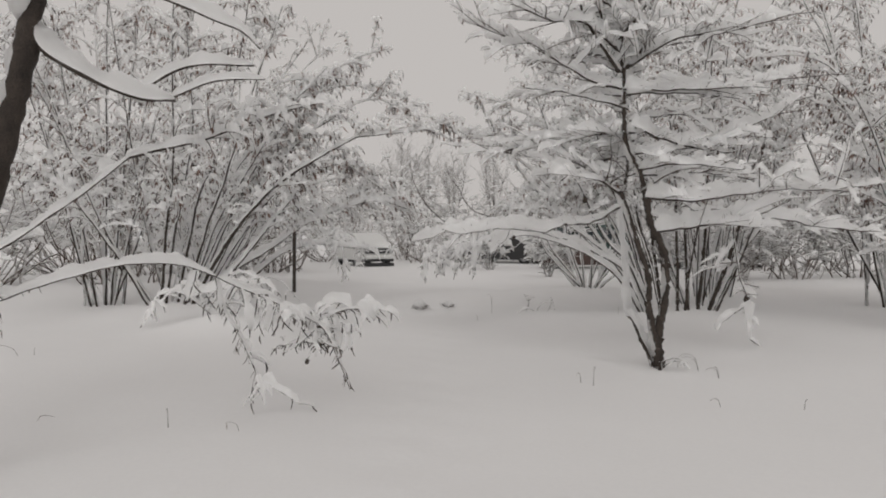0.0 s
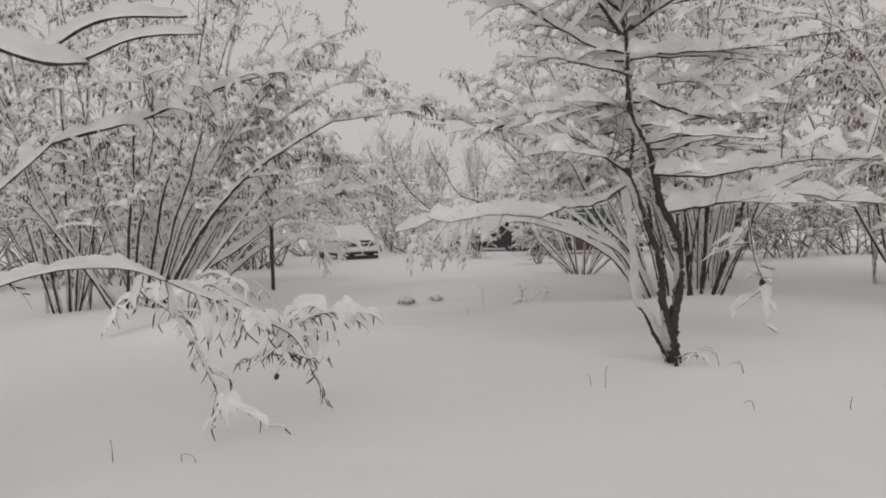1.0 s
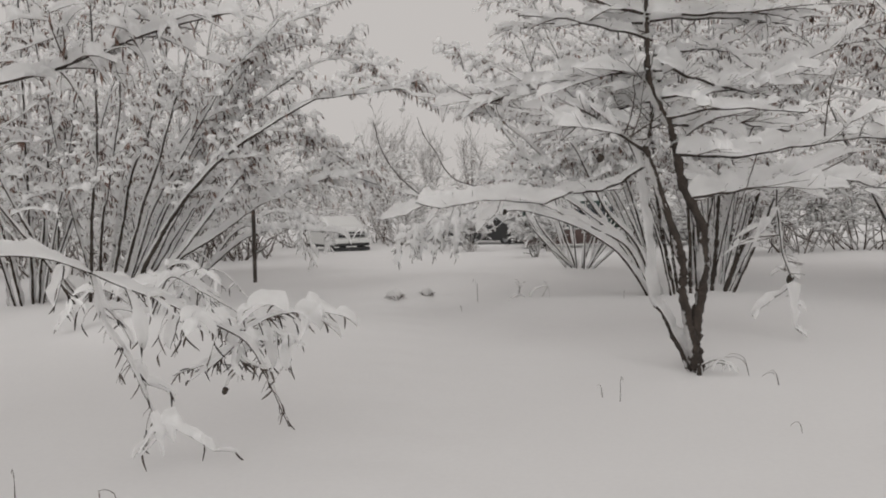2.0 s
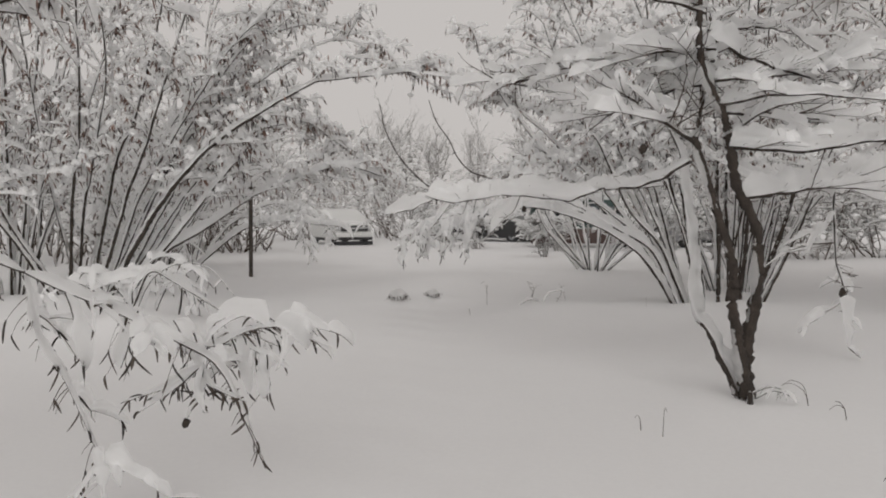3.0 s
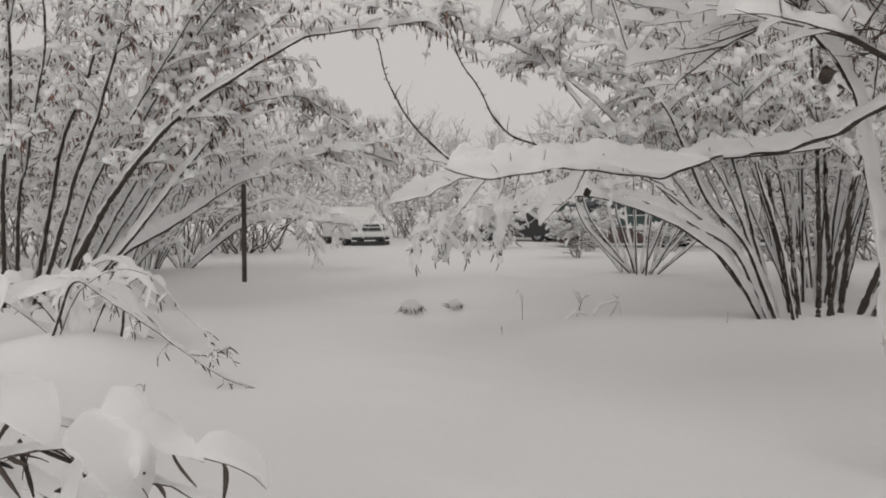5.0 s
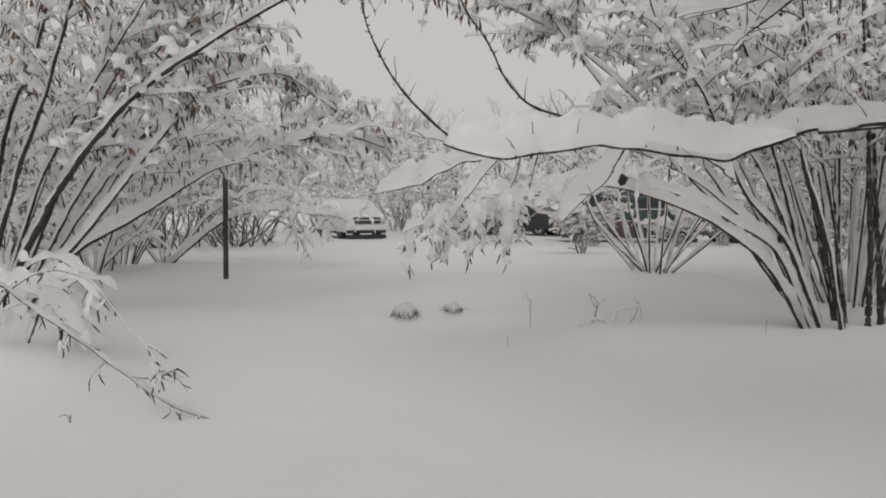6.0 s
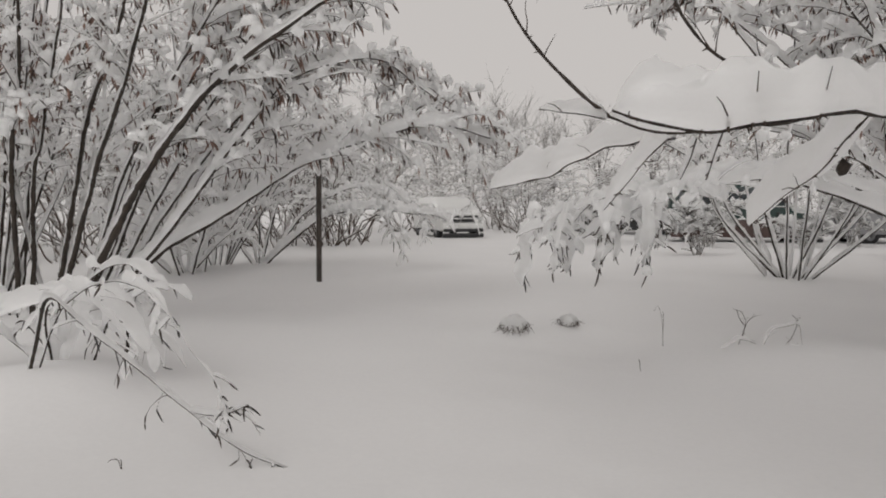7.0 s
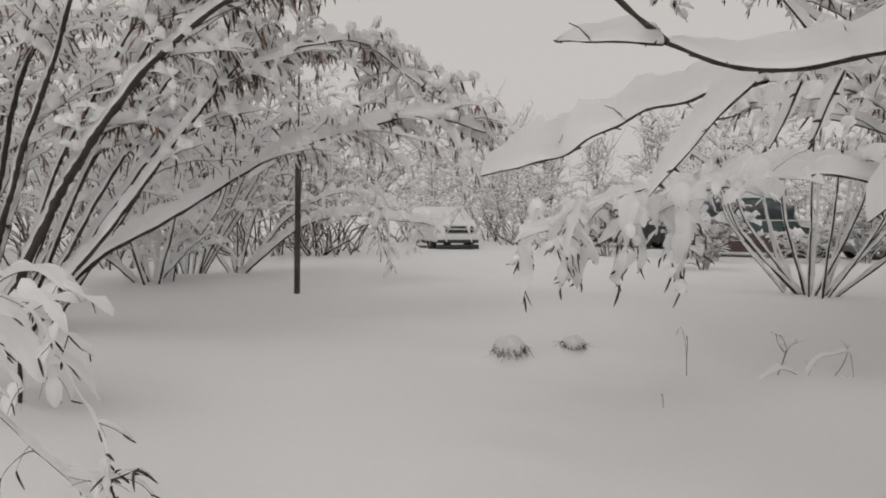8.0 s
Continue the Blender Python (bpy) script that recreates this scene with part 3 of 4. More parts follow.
        P, R = p.stem([(x0, y0, z), (x0 + dx * 0.5, y0 + dy * 0.5, z + 0.5 * tip + 0.05), (x0 + dx, y0 + dy, z + tip)], 0.013, 0.005, RNG.uniform(0.05, 0.085), BARK, "bough", rough=0.4, k=8, wiggle=0.014, step=0.045)
        p.branches(P, 26, 0.08, s0=0.08, snow=0, droop=0.0, lift=0.2, r=0.0042, n=3, toward=(0, -0.4, 0))
        b = p.branches(P, 6, 0.34, s0=0.15, snow=0.05, droop=0.02, lift=0.12, r=0.0055, n=9, ks=9)
        p.clumps(b, 9, 0.09, 0.06, 9)
        p.twigs(b, 6, 0.07, r=0.0036, snow=0, droop=0, n=3, lift=0.2)
        t = p.twigs(b, 3, 0.16, snow=0.045, droop=0.1, n=4)
        p.leaves(t, 1, 0.03, 0.004)
    return p.finish()


# ---- bush behind the young tree ----
def leaning_bush():
    p = Plant("leaning_bush", on_ground(3.7, 13.2), "leaning multi-stemmed bush with long bowed stems in snow", "bush")
    arcs = [
        ([(3.42, 13.1, 0.05), (2.94, 12.9, 0.72), (2.38, 12.7, 1.12), (1.85, 12.5, 1.32), (1.3, 12.3, 1.44), (0.6, 12.2, 1.32), (0.1, 12.1, 1.05)], 0.022, 0.006, 0.13, 14),
        ([(3.47, 13.1, 0.05), (3.05, 12.93, 0.82), (2.5, 12.77, 1.17), (2.02, 12.6, 1.37), (1.2, 12.4, 1.5), (0.5, 12.0, 1.3)], 0.022, 0.006, 0.12, 14),
        ([(3.57, 13.1, 0.05), (3.17, 13.0, 0.91), (2.74, 12.9, 1.37), (2.25, 12.7, 2.26), (1.89, 12.7, 2.78), (1.5, 12.6, 3.8)], 0.026, 0.007, 0.09, 18),
        ([(3.78, 13.1, 0.05), (3.62, 13.1, 0.7), (3.46, 13.1, 1.31), (3.33, 13.1, 1.77), (3.08, 13.1, 3.12), (2.9, 13.0, 4.6)], 0.028, 0.008, 0.05, 18),
        ([(4.05, 13.2, 0.05), (4.04, 13.2, 1.0), (4.0, 13.3, 2.6), (3.8, 13.3, 4.7)], 0.026, 0.008, 0.05, 18),
        ([(3.5, 13.2, 0.05), (2.6, 13.1, 1.2), (1.56, 13.0, 2.22), (0.92, 13.0, 3.06), (0.6, 13.0, 3.7)], 0.022, 0.006, 0.1, 18),
        ([(3.52, 13.25, 0.05), (2.6, 13.3, 1.5), (1.6, 13.35, 2.5), (1.0, 13.35, 2.95), (0.62, 13.35, 3.15)], 0.02, 0.006, 0.09, 18),
        ([(3.65, 13.3, 0.05), (3.2, 13.3, 1.6), (2.65, 13.0, 2.88), (2.15, 13.0, 3.5), (1.7, 13.0, 4.5)], 0.024, 0.007, 0.07, 20),
        ([(3.6, 13.4, 0.05), (2.9, 13.8, 1.7), (2.0, 14.1, 2.75), (1.3, 14.2, 3.1), (0.75, 14.2, 2.95)], 0.02, 0.006, 0.08, 18),
        ([(3.6, 13.4, 0.05), (2.8, 13.9, 2.2), (1.8, 14.2, 3.5), (1.05, 14.3, 3.85)], 0.02, 0.006, 0.07, 18),
        ([(3.5, 13.15, 0.05), (3.1, 13.0, 0.8), (2.55, 12.9, 1.3), (1.9, 12.9, 1.7), (1.2, 12.9, 1.9)], 0.018, 0.006, 0.1, 8),
        ([(3.62, 13.2, 0.05), (3.3, 13.2, 0.9), (2.95, 13.1, 1.6), (2.5, 13.2, 2.5), (2.2, 13.2, 3.4)], 0.02, 0.006, 0.08, 12),
        ([(3.7, 13.0, 0.05), (3.5, 12.9, 0.9), (3.2, 12.8, 1.7), (2.9, 12.7, 2.8)], 0.018, 0.006, 0.06, 10),
        ([(3.9, 13.3, 0.05), (3.8, 13.4, 1.1), (3.6, 13.5, 2.3), (3.4, 13.5, 3.8)], 0.02, 0.007, 0.05, 12),
        ([(4.2, 13.3, 0.05), (4.3, 13.2, 1.1), (4.5, 13.1, 2.3), (4.6, 13.0, 3.9)], 0.02, 0.007, 0.05, 12),
        ([(4.85, 13.6, 0.05), (5.2, 13.4, 1.0), (5.5, 13.2, 2.0), (5.9, 13.0, 3.4)], 0.022, 0.007, 0.05, 14),
        ([(4.75, 13.7, 0.05), (5.03, 13.6, 0.87), (5.3, 13.6, 1.73), (5.7, 13.5, 3.2), (6.0, 13.5, 4.6)], 0.032, 0.008, 0.05, 20),
        ([(4.6, 13.8, 0.05), (4.8, 14.0, 1.5), (4.9, 14.2, 3.2), (4.9, 14.0, 5.0)], 0.03, 0.008, 0.05, 20),
        ([(4.9, 13.9, 0.05), (5.5, 13.9, 1.2), (6.4, 13.8, 2.2), (7.3, 13.6, 2.6), (8.0, 13.4, 2.2)], 0.028, 0.007, 0.1, 20),
        ([(4.3, 13.4, 0.05), (4.3, 13.6, 1.4), (4.4, 14.0, 3.0), (4.2, 14.2, 4.6)], 0.026, 0.008, 0.05, 16),
        ([(3.7, 13.5, 0.05), (3.0, 13.9, 2.4), (2.2, 14.2, 4.0), (1.4, 14.3, 4.9)], 0.022, 0.007, 0.06, 18),
        ([(3.9, 13.5, 0.05), (3.6, 14.0, 2.6), (3.2, 14.3, 4.4), (2.6, 14.4, 5.6)], 0.024, 0.007, 0.05, 18),
    ]
    for pts, r0, r1, sn, count in arcs:
        P, R = p.stem(pts, r0, r1, sn, gauge=1.2 if sn < 0.06 else 0.85, step=0.04, steep=0.35 if sn < 0.06 else 0.6)
        p.branches(P, int(len(P) * 0.4), 0.03, s0=0.02, s1=0.8, snow=0, droop=0, lift=-0.2, r=0.005, n=3)
        low = max(q[2] for q in pts) < 1.6
        if low:
            p.crown(P, 4, 0.35, 1.0, s0=0.4, leaf=0)
        else:
            p.crown(P, int(count * 1.25), 0.75, 1.5, leaf=1.3, size=0.72)
    for k in range(15):
        u = k / 14
        x0, y0 = 0.66 - 0.87 * u + RNG.normal(0, 0.06), 12.2 - 0.12 * u + RNG.normal(0, 0.12)
        z0 = 1.34 - 0.1 * u + RNG.normal(0, 0.03)
        dx, dz = -0.06 - 0.06 * u + RNG.normal(0, 0.07), -0.52 * RNG.uniform(0.45, 1.05)
        P, R = p.stem([(x0, y0, z0), (x0 + dx * 0.35, y0 - 0.05, z0 + dz * 0.2), (x0 + dx * 0.75, y0 - 0.1, z0 + dz * 0.6), (x0 + dx, y0 - 0.12, z0 + dz)], 0.005, 0.003, RNG.uniform(0.06, 0.09), steep=1.0, rough=0.45, step=0.03, fade=0.05, wiggle=0.02)
        b = p.branches(P, 7, 0.085, s0=0.05, s1=1.0, snow=0.045, droop=0.2, r=0.003, lift=-0.1, ks=9)
        p.clumps(b, 6, 0.09, 0.032, 9)
        p.leaves(b, 1, 0.042, 0.0045, s0=0.5, down=0.2, curl=0.9)
        p.leaves(P[None], 6, 0.04, 0.005, s0=0.5, down=0.2, curl=0.9)
    mat = smooth_path([(0.95, 12.2, 1.42), (0.6, 12.2, 1.36), (0.3, 12.15, 1.32), (0.05, 12.1, 1.24), (-0.15, 12.05, 1.12)], 0.05, 0.01)
    p.branches(mat, 26, 0.24, s0=0.05, snow=0.04, droop=0.15, r=0.004, lift=0.05, ks=10, n=8)
    p.clumps(mat[None], 5, 0.3, 0.05, 12)
    return p.finish()


# ---- tree at the start of the way, whose boughs hang into it ----
def old_tree():
    p = Plant("old_tree", on_ground(-3.15, 4.6), "older tree with a thick leaning trunk and hanging snowy boughs", "tree")
    p.stem([(-3.15, 4.6, -0.05), (-2.9, 4.5, 0.9), (-2.74, 4.5, 1.47), (-2.6, 4.5, 1.96), (-2.46, 4.5, 2.46), (-2.39, 4.5, 2.85), (-2.2, 4.5, 4.0)], 0.12, 0.05, 0.06, BARK, "trunk", k=12, bare=True)
    P = smooth_path([(-2.95, 4.5, 0.9), (-2.66, 4.5, 1.75), (-2.44, 4.5, 2.6), (-2.25, 4.5, 3.6)], 0.06, 0)
    p.plaster(P, np.linspace(0.1, 0.07, len(P)), "blown_snow", (-0.75, -0.65, 0), 0.06, 0.95)
    boughs = [
        ([(-2.42, 4.5, 2.75), (-2.36, 4.5, 2.6), (-2.21, 4.47, 2.47), (-1.79, 4.43, 2.28), (-1.53, 4.4, 2.25)], 0.022, 0.006, 0.13, 0),
        ([(-1.8, 4.45, 2.28), (-1.48, 4.45, 2.45), (-1.09, 4.45, 2.46)], 0.008, 0.004, 0.08, 0),
        ([(-1.56, 4.42, 2.27), (-1.3, 4.45, 2.37), (-1.03, 4.45, 2.38)], 0.006, 0.003, 0.06, 0),
        ([(-2.3, 4.5, 3.1), (-1.54, 4.3, 2.79), (-1.27, 4.3, 2.68), (-1.12, 4.3, 2.62), (-1.02, 4.3, 2.52)], 0.012, 0.004, 0.1, 0),
        ([(-3.0, 4.6, 0.7), (-3.81, 5.8, 0.82), (-3.55, 6.1, 0.95), (-3.07, 6.16, 1.11), (-2.53, 6.19, 1.24), (-2.13, 6.22, 1.23), (-1.85, 6.25, 1.13)], 0.018, 0.008, 0.11, 6),
        ([(-1.85, 6.25, 1.13), (-1.59, 6.22, 1.02), (-1.3, 6.18, 0.9), (-1.08, 6.15, 0.8), (-0.94, 6.2, 0.66), (-0.76, 6.25, 0.21)], 0.013, 0.006, 0.055, 5),
        ([(-1.0, 6.25, 0.68), (-1.04, 6.2, 0.58), (-1.1, 6.15, 0.46)], 0.005, 0.004, 0.05, 0),
        ([(-1.85, 6.25, 1.13), (-1.74, 6.18, 0.8), (-1.64, 6.15, 0.66), (-1.46, 6.15, 0.25)], 0.011, 0.004, 0.05, 4),
        ([(-1.3, 6.3, 0.85), (-1.06, 6.4, 0.76), (-0.87, 6.35, 0.84), (-0.58, 6.3, 0.88)], 0.005, 0.003, 0.035, 5),
        ([(-3.1, 4.8, 1.0), (-4.0, 6.3, 1.2), (-3.66, 6.33, 1.36), (-3.07, 6.07, 1.64), (-2.37, 5.8, 2.06)], 0.018, 0.008, 0.09, 8),
        ([(-2.37, 5.8, 2.06), (-1.73, 5.83, 2.23), (-1.31, 5.87, 2.39), (-0.97, 5.9, 2.48)], 0.009, 0.004, 0.065, 7),
    ]
    crown = [(-0.2, 2.6, 3.5), (-0.9, 2.6, 3.8), (-1.7, 2.8, 3.6), (-2.6, 2.4, 3.9), (-0.5, 3.2, 4.4), (-1.3, 3.2, 4.5), (2.6, 2.4, 3.8), (3.4, 2.6, 4.2)]
    for a, reach, z in crown:
        dx, dy = math.cos(a) * reach, math.sin(a) * reach
        P, R = p.stem([(-2.25, 4.5, z - 0.3), (-2.25 + dx * 0.5, 4.5 + dy * 0.5, z + 0.1), (-2.25 + dx, 4.5 + dy, z)], 0.025, 0.006, 0.1, BARK, "bough", k=6)
        b = p.branches(P, 14, 0.7, s0=0.2, snow=0.06)
        p.twigs(b, 5, 0.3, snow=0.045, n=4)
    for pts, r0, r1, sn, count in boughs:
        P, R = p.stem(pts, r0, r1, sn, BARK, "bough", rough=0.2, fade=0.25, step=0.045, gauge=1.35 if pts[0][2] > 1.5 else 0.7)
        if count > 6:
            p.crown(P, 18, 0.4, fat=0.5, leaf=0.7, s0=0.15, per=4, twig=0.2, size=0.5)
        elif count:
            b = p.branches(P, count, 0.3, s0=0.15, snow=0.06, droop=0.35, r=0.004, lift=0.1, n=10, ks=10)
            p.leaves(b, 2, 0.036, 0.0048, down=0.1, curl=1.1)
            p.leaves(P[None], count * 3, 0.036, 0.0048, s0=0.08, down=0.1, curl=1.1)
            p.branches(P, count * 2, 0.09, s0=0.1, snow=0, droop=0.3, r=0.003, lift=-0.2, n=5, toward=(0, -0.6, 0))
            p.clumps(b, count, 0.16, 0.05, 12)
            t = p.twigs(b, 3, 0.16, snow=0.035, droop=0.4, n=7, ks=9)
            p.leaves(t, 1, 0.036, 0.0048, down=0.1, curl=1.1)
            h = p.branches(P, count // 2 + 2, 0.17, s0=0.2, snow=0, droop=0.9, r=0.0032, lift=-0.1, n=8, toward=(0, -0.4, 0))
            p.leaves(h, 2, 0.036, 0.0048, s0=0.3, down=0.1, curl=1.1)
    # columns of snow that hang from the low bough
    for k in range(9):
        u = (k + RNG.uniform(-0.3, 0.3)) / 8
        x, y, z = -2.0 + 1.25 * u, 6.3 + RNG.normal(0, 0.07), 1.16 - 0.42 * u
        fall = RNG.uniform(0.2, 0.38)
        lean = RNG.normal(0.04, 0.06)
        P, R = p.stem([(x, y, z), (x + lean * 0.3, y + 0.03, z - fall * 0.3), (x + lean, y + 0.02, z - fall)], 0.004, 0.0025, RNG.uniform(0.07, 0.11), BARK, "shoot", k=7, step=0.03, rough=0.25, steep=1.0, fade=0.08, wiggle=0.012)
        p.leaves(P[None], 3, 0.036, 0.0045, s0=0.3, down=0.0, curl=1.1)
        h = p.branches(P, 2, 0.1, s0=0.2, snow=0, droop=0.7, r=0.0022, lift=0.1, n=7, toward=(0, -0.6, 0))
        p.leaves(h, 1, 0.045, 0.0045, s0=0.9, down=0.2, curl=1.1)
    # a tangle of brown shoots under the lowest bough
    for k in range(6):
        a = 1.05 * k
        q = p.stem([(-1.02, 6.18, 0.72), (-1.08 + 0.1 * math.cos(a), 6.16 + 0.08 * math.sin(a), 0.62), (-1.1 + 0.28 * math.cos(a), 6.14 + 0.2 * math.sin(a), 0.55 + 0.05 * math.sin(3 * a))], 0.003, 0.002, 0.03, BARK, "shoot", k=5, step=0.03, rough=0.4)[0]
        p.leaves(q[None], 8, 0.036, 0.0048, s0=0.4, down=0.0, curl=1.1)
    return p.finish()


# ---- generic snowy bushes ----
def vase_bush(name, x, y, height, spread, stems, label, group="", dens=10, per=5, r=0.022, lean=(0, 0), twig=0.34, leaf=1, snow=1.0, coarse=False, foot=0.5, flare=0.3, s0=0.25, grain=0.45):
    p = Plant(name, on_ground(x, y), label, "bush", group)
    z0 = p.base[2]
    for k in range(stems):
        a = 6.28 * (k + RNG.random() * 0.7) / stems
        u = RNG.uniform(0.35, 1.0)
        e = np.array([math.cos(a), math.sin(a)]) * spread * u + np.array(lean)
        h = height * (1.05 - 0.45 * u ** 2) * RNG.uniform(0.85, 1.1)
        o = RNG.uniform(0.05, 0.3) * spread * foot
        if coarse:
            e = e + RNG.normal(0, 0.35, 2) * spread
        pts = [(x + o * math.cos(a), y + o * math.sin(a), z0 - 0.03), (x + e[0] * flare, y + e[1] * flare, z0 + h * 0.42),
               (x + e[0] * 0.68, y + e[1] * 0.68, z0 + h * 0.8), (x + e[0], y + e[1], z0 + h)]
        P, R = p.stem(pts, r * RNG.uniform(0.7, 1.2), 0.006, (0.035 if coarse else 0.08) * snow, BROWN if coarse else BARK, k=4 if coarse else 6, step=0.3 if coarse else 0.1, wiggle=0.05 if coarse else 0.005)
        if not coarse:
            p.crown(P, dens, 0.2 * height, fat=0.8 * snow, leaf=leaf, s0=s0, per=per, twig=twig, grain=grain)
            continue
        b = p.branches(P, dens, 0.2 * height, s0=0.35, snow=0.08 * snow, n=4, ks=5)
        p.clumps(b, len(b), 0.32, 0.15 * snow, 5)
        p.twigs(b, per, twig, snow=0.06 * snow, n=3, ks=4, r=0.007)
        p.twigs(b, 7, 0.45, snow=0, n=3, r=0.0055, droop=0.1)
        p.branches(P, 3, 0.5, s0=0.05, s1=0.5, snow=0.03, r=0.008, n=3, ks=4)
    return p.finish()


hazel()
fruit_tree()
leaning_bush()
old_tree()
vase_bush("open_bush", 3.6, 19.2, 3.3, 2.7, 18, "open vase-shaped bush with snow on its stems", dens=5, per=3, leaf=0.5, r=0.017, flare=0.5, foot=0.6, snow=0.85, s0=0.55, grain=0.8)
vase_bush("side_bush", -5.9, 18.8, 4.0, 2.6, 11, "snowy bush with slanting stems near the pole", dens=14, per=5, flare=0.5, r=0.016, snow=1.5, s0=0.12)


def bowed_bush():
    p = Plant("bowed_bush", on_ground(-5.6, 21.6), "low bush with bowed stems loaded with snow", "bush")
    arcs = [
        ([(-5.64, 21.5, -0.03), (-4.43, 21.25, 0.9), (-3.44, 21.0, 1.13), (-2.59, 20.75, 1.07), (-1.9, 20.5, 0.98), (-1.68, 20.45, 0.72)], 0.022, 0.006, 0.2),
        ([(-5.6, 21.6, -0.03), (-4.8, 21.5, 1.0), (-3.9, 21.4, 1.5), (-3.2, 21.3, 1.5), (-2.6, 21.2, 1.2)], 0.018, 0.005, 0.12),
        ([(-5.7, 21.6, -0.03), (-5.3, 21.6, 1.3), (-4.6, 21.6, 2.3), (-3.8, 21.6, 2.8)], 0.018, 0.005, 0.1),
        ([(-5.7, 21.5, -0.03), (-5.6, 21.4, 1.5), (-5.2, 21.3, 2.9)], 0.018, 0.005, 0.07),
        ([(-5.8, 21.7, -0.03), (-6.2, 21.8, 1.4), (-6.5, 21.8, 2.8)], 0.018, 0.005, 0.07),
        ([(-5.8, 21.5, -0.03), (-6.5, 21.2, 1.1), (-7.4, 21.0, 1.9)], 0.018, 0.005, 0.1),
    ]
    for pts, r0, r1, sn in arcs:
        P, R = p.stem(pts, r0, r1, sn, k=6)
        low = pts[-1][2] < 1.3
        b = p.branches(P, 26 if low else 16, 0.3 if low else 0.6, s0=0.4, s1=0.92, snow=0.075, droop=0.35)
        p.clumps(b, len(b) * 2, 0.16, 0.11)
        t = p.twigs(b, 6, 0.2, snow=0.055, n=4)
        if not low:
            p.leaves(t, 1)
    for pts in ([(-2.75, 20.75, 1.08), (-2.68, 20.6, 0.85), (-2.66, 20.5, 0.55), (-2.6, 20.45, 0.32)], [(-2.3, 20.7, 1.05), (-2.2, 20.6, 0.9), (-2.25, 20.5, 0.65)], [(-3.0, 20.8, 1.1), (-2.95, 20.7, 0.9), (-2.8, 20.6, 0.6)]):
        P, R = p.stem(pts, 0.006, 0.003, 0.06, k=6, steep=0.7, rough=0.6)
        b = p.branches(P, 16, 0.2, s0=0.1, snow=0.05, droop=0.5, lift=-0.2)
        p.leaves(b, 2, 0.05)
    return p.finish()


bowed_bush()
TALL = "tall snowy bush full of brown catkins"
vase_bush("tall_bush", 8.9, 15.0, 7.6, 3.6, 18, TALL, leaf=1.5, dens=17, per=4, flare=0.4)
vase_bush("tall_bush", 7.3, 10.6, 5.6, 2.6, 16, TALL, leaf=1.5, dens=15, per=4, flare=0.4)
vase_bush("tall_bush", 5.2, 15.8, 6.8, 2.9, 13, TALL, leaf=1.5, dens=15, per=4, flare=0.4, r=0.018)
vase_bush("tall_bush", 6.2, 17.6, 6.4, 3.0, 14, TALL, leaf=1.5, dens=13, per=4, flare=0.45, r=0.018)
vase_bush("tall_bush", -6.8, 15.4, 7.0, 3.0, 15, TALL, leaf=1.5, dens=17, per=4, flare=0.4)
vase_bush("tall_bush", -6.1, 20.6, 7.2, 2.8, 13, TALL, dens=13, per=5, flare=0.55, r=0.014, lean=(1.0, 0), s0=0.12)
for x, y, h, w, n in [(3.6, 26, 1.2, 0.7, 8), (4.9, 31, 1.7, 1.2, 10), (2.0, 33, 1.7, 1.3, 10), (9.3, 31.5, 1.9, 1.5, 10), (7.6, 30.8, 0.9, 0.9, 9), (11.3, 31, 1.7, 1.4, 9), (0.9, 36, 1.6, 1.2, 9)]:
    vase_bush("snowy_shrub", x, y, h, w, n, "small round shrub buried in snow", "shrubs before the vehicles", dens=7, per=4, twig=0.3, r=0.012, snow=1.3, coarse=True, leaf=0)

# ---- thicket beyond ----
THICKET = "distant snow-laden thicket bush with brown stems"
far_a = vase_bush("thicket_bush", -2.0, 47, 4.6, 3.4, 22, THICKET, "thicket beyond the cars", dens=4, per=3, twig=0.6, leaf=0, r=0.024, snow=0.72, coarse=True, foot=1.2, flare=0.5)
far_b = vase_bush("thicket_bush", -8.5, 29, 4.2, 3.2, 22, THICKET, "thicket beyond the cars", dens=4, per=3, twig=0.6, leaf=0, r=0.024, snow=1.0, coarse=True, foot=1.2, flare=0.5)
PLACES = [(-11.5, 27.5), (-14.5, 29), (-17.5, 27), (-6.8, 44), (-10.5, 43), (1.8, 48), (5.2, 46), (8.8, 44), (12, 42), (15.5, 40), (-6.2, 50), (16, 32), (-3.2, 53),
          (-14, 41), (-18, 38), (17, 46), (13.5, 32), (-11, 31), (-7.2, 33), (-10, 36), (6.5, 40), (-1.0, 43.5), (-9.5, 22.5), (-12.5, 21), (-15.5, 18.5), (-6.7, 30.0)]
for k, (x, y) in enumerate(PLACES):
    c = copy_thing((far_a, far_b)[k % 2], pose(x, y, float(gz_arr(x, y)), 0, 0, RNG.uniform(0, 360)))
    u = RNG.uniform(0.9, 1.2) * (1.0 if y < 50 else 1.35)
    c.scale = (1, 1, u)
HEDGE = "low dark hedge bush bowed under snow"
low_a = vase_bush("hedge_bush", 9.0, 24.5, 2.3, 1.9, 20, HEDGE, "hedge beside the parked cars", dens=6, per=5, twig=0.35, leaf=0, r=0.02, snow=0.7, coarse=True, foot=1.6, flare=0.6)
for x, y, turn in [(11.4, 25.0, 70), (13.8, 25.6, 160), (16.2, 26.0, 230), (18.4, 25.0, 300)]:
    copy_thing(low_a, pose(x, y, float(gz_arr(x, y)), 0, 0, turn))


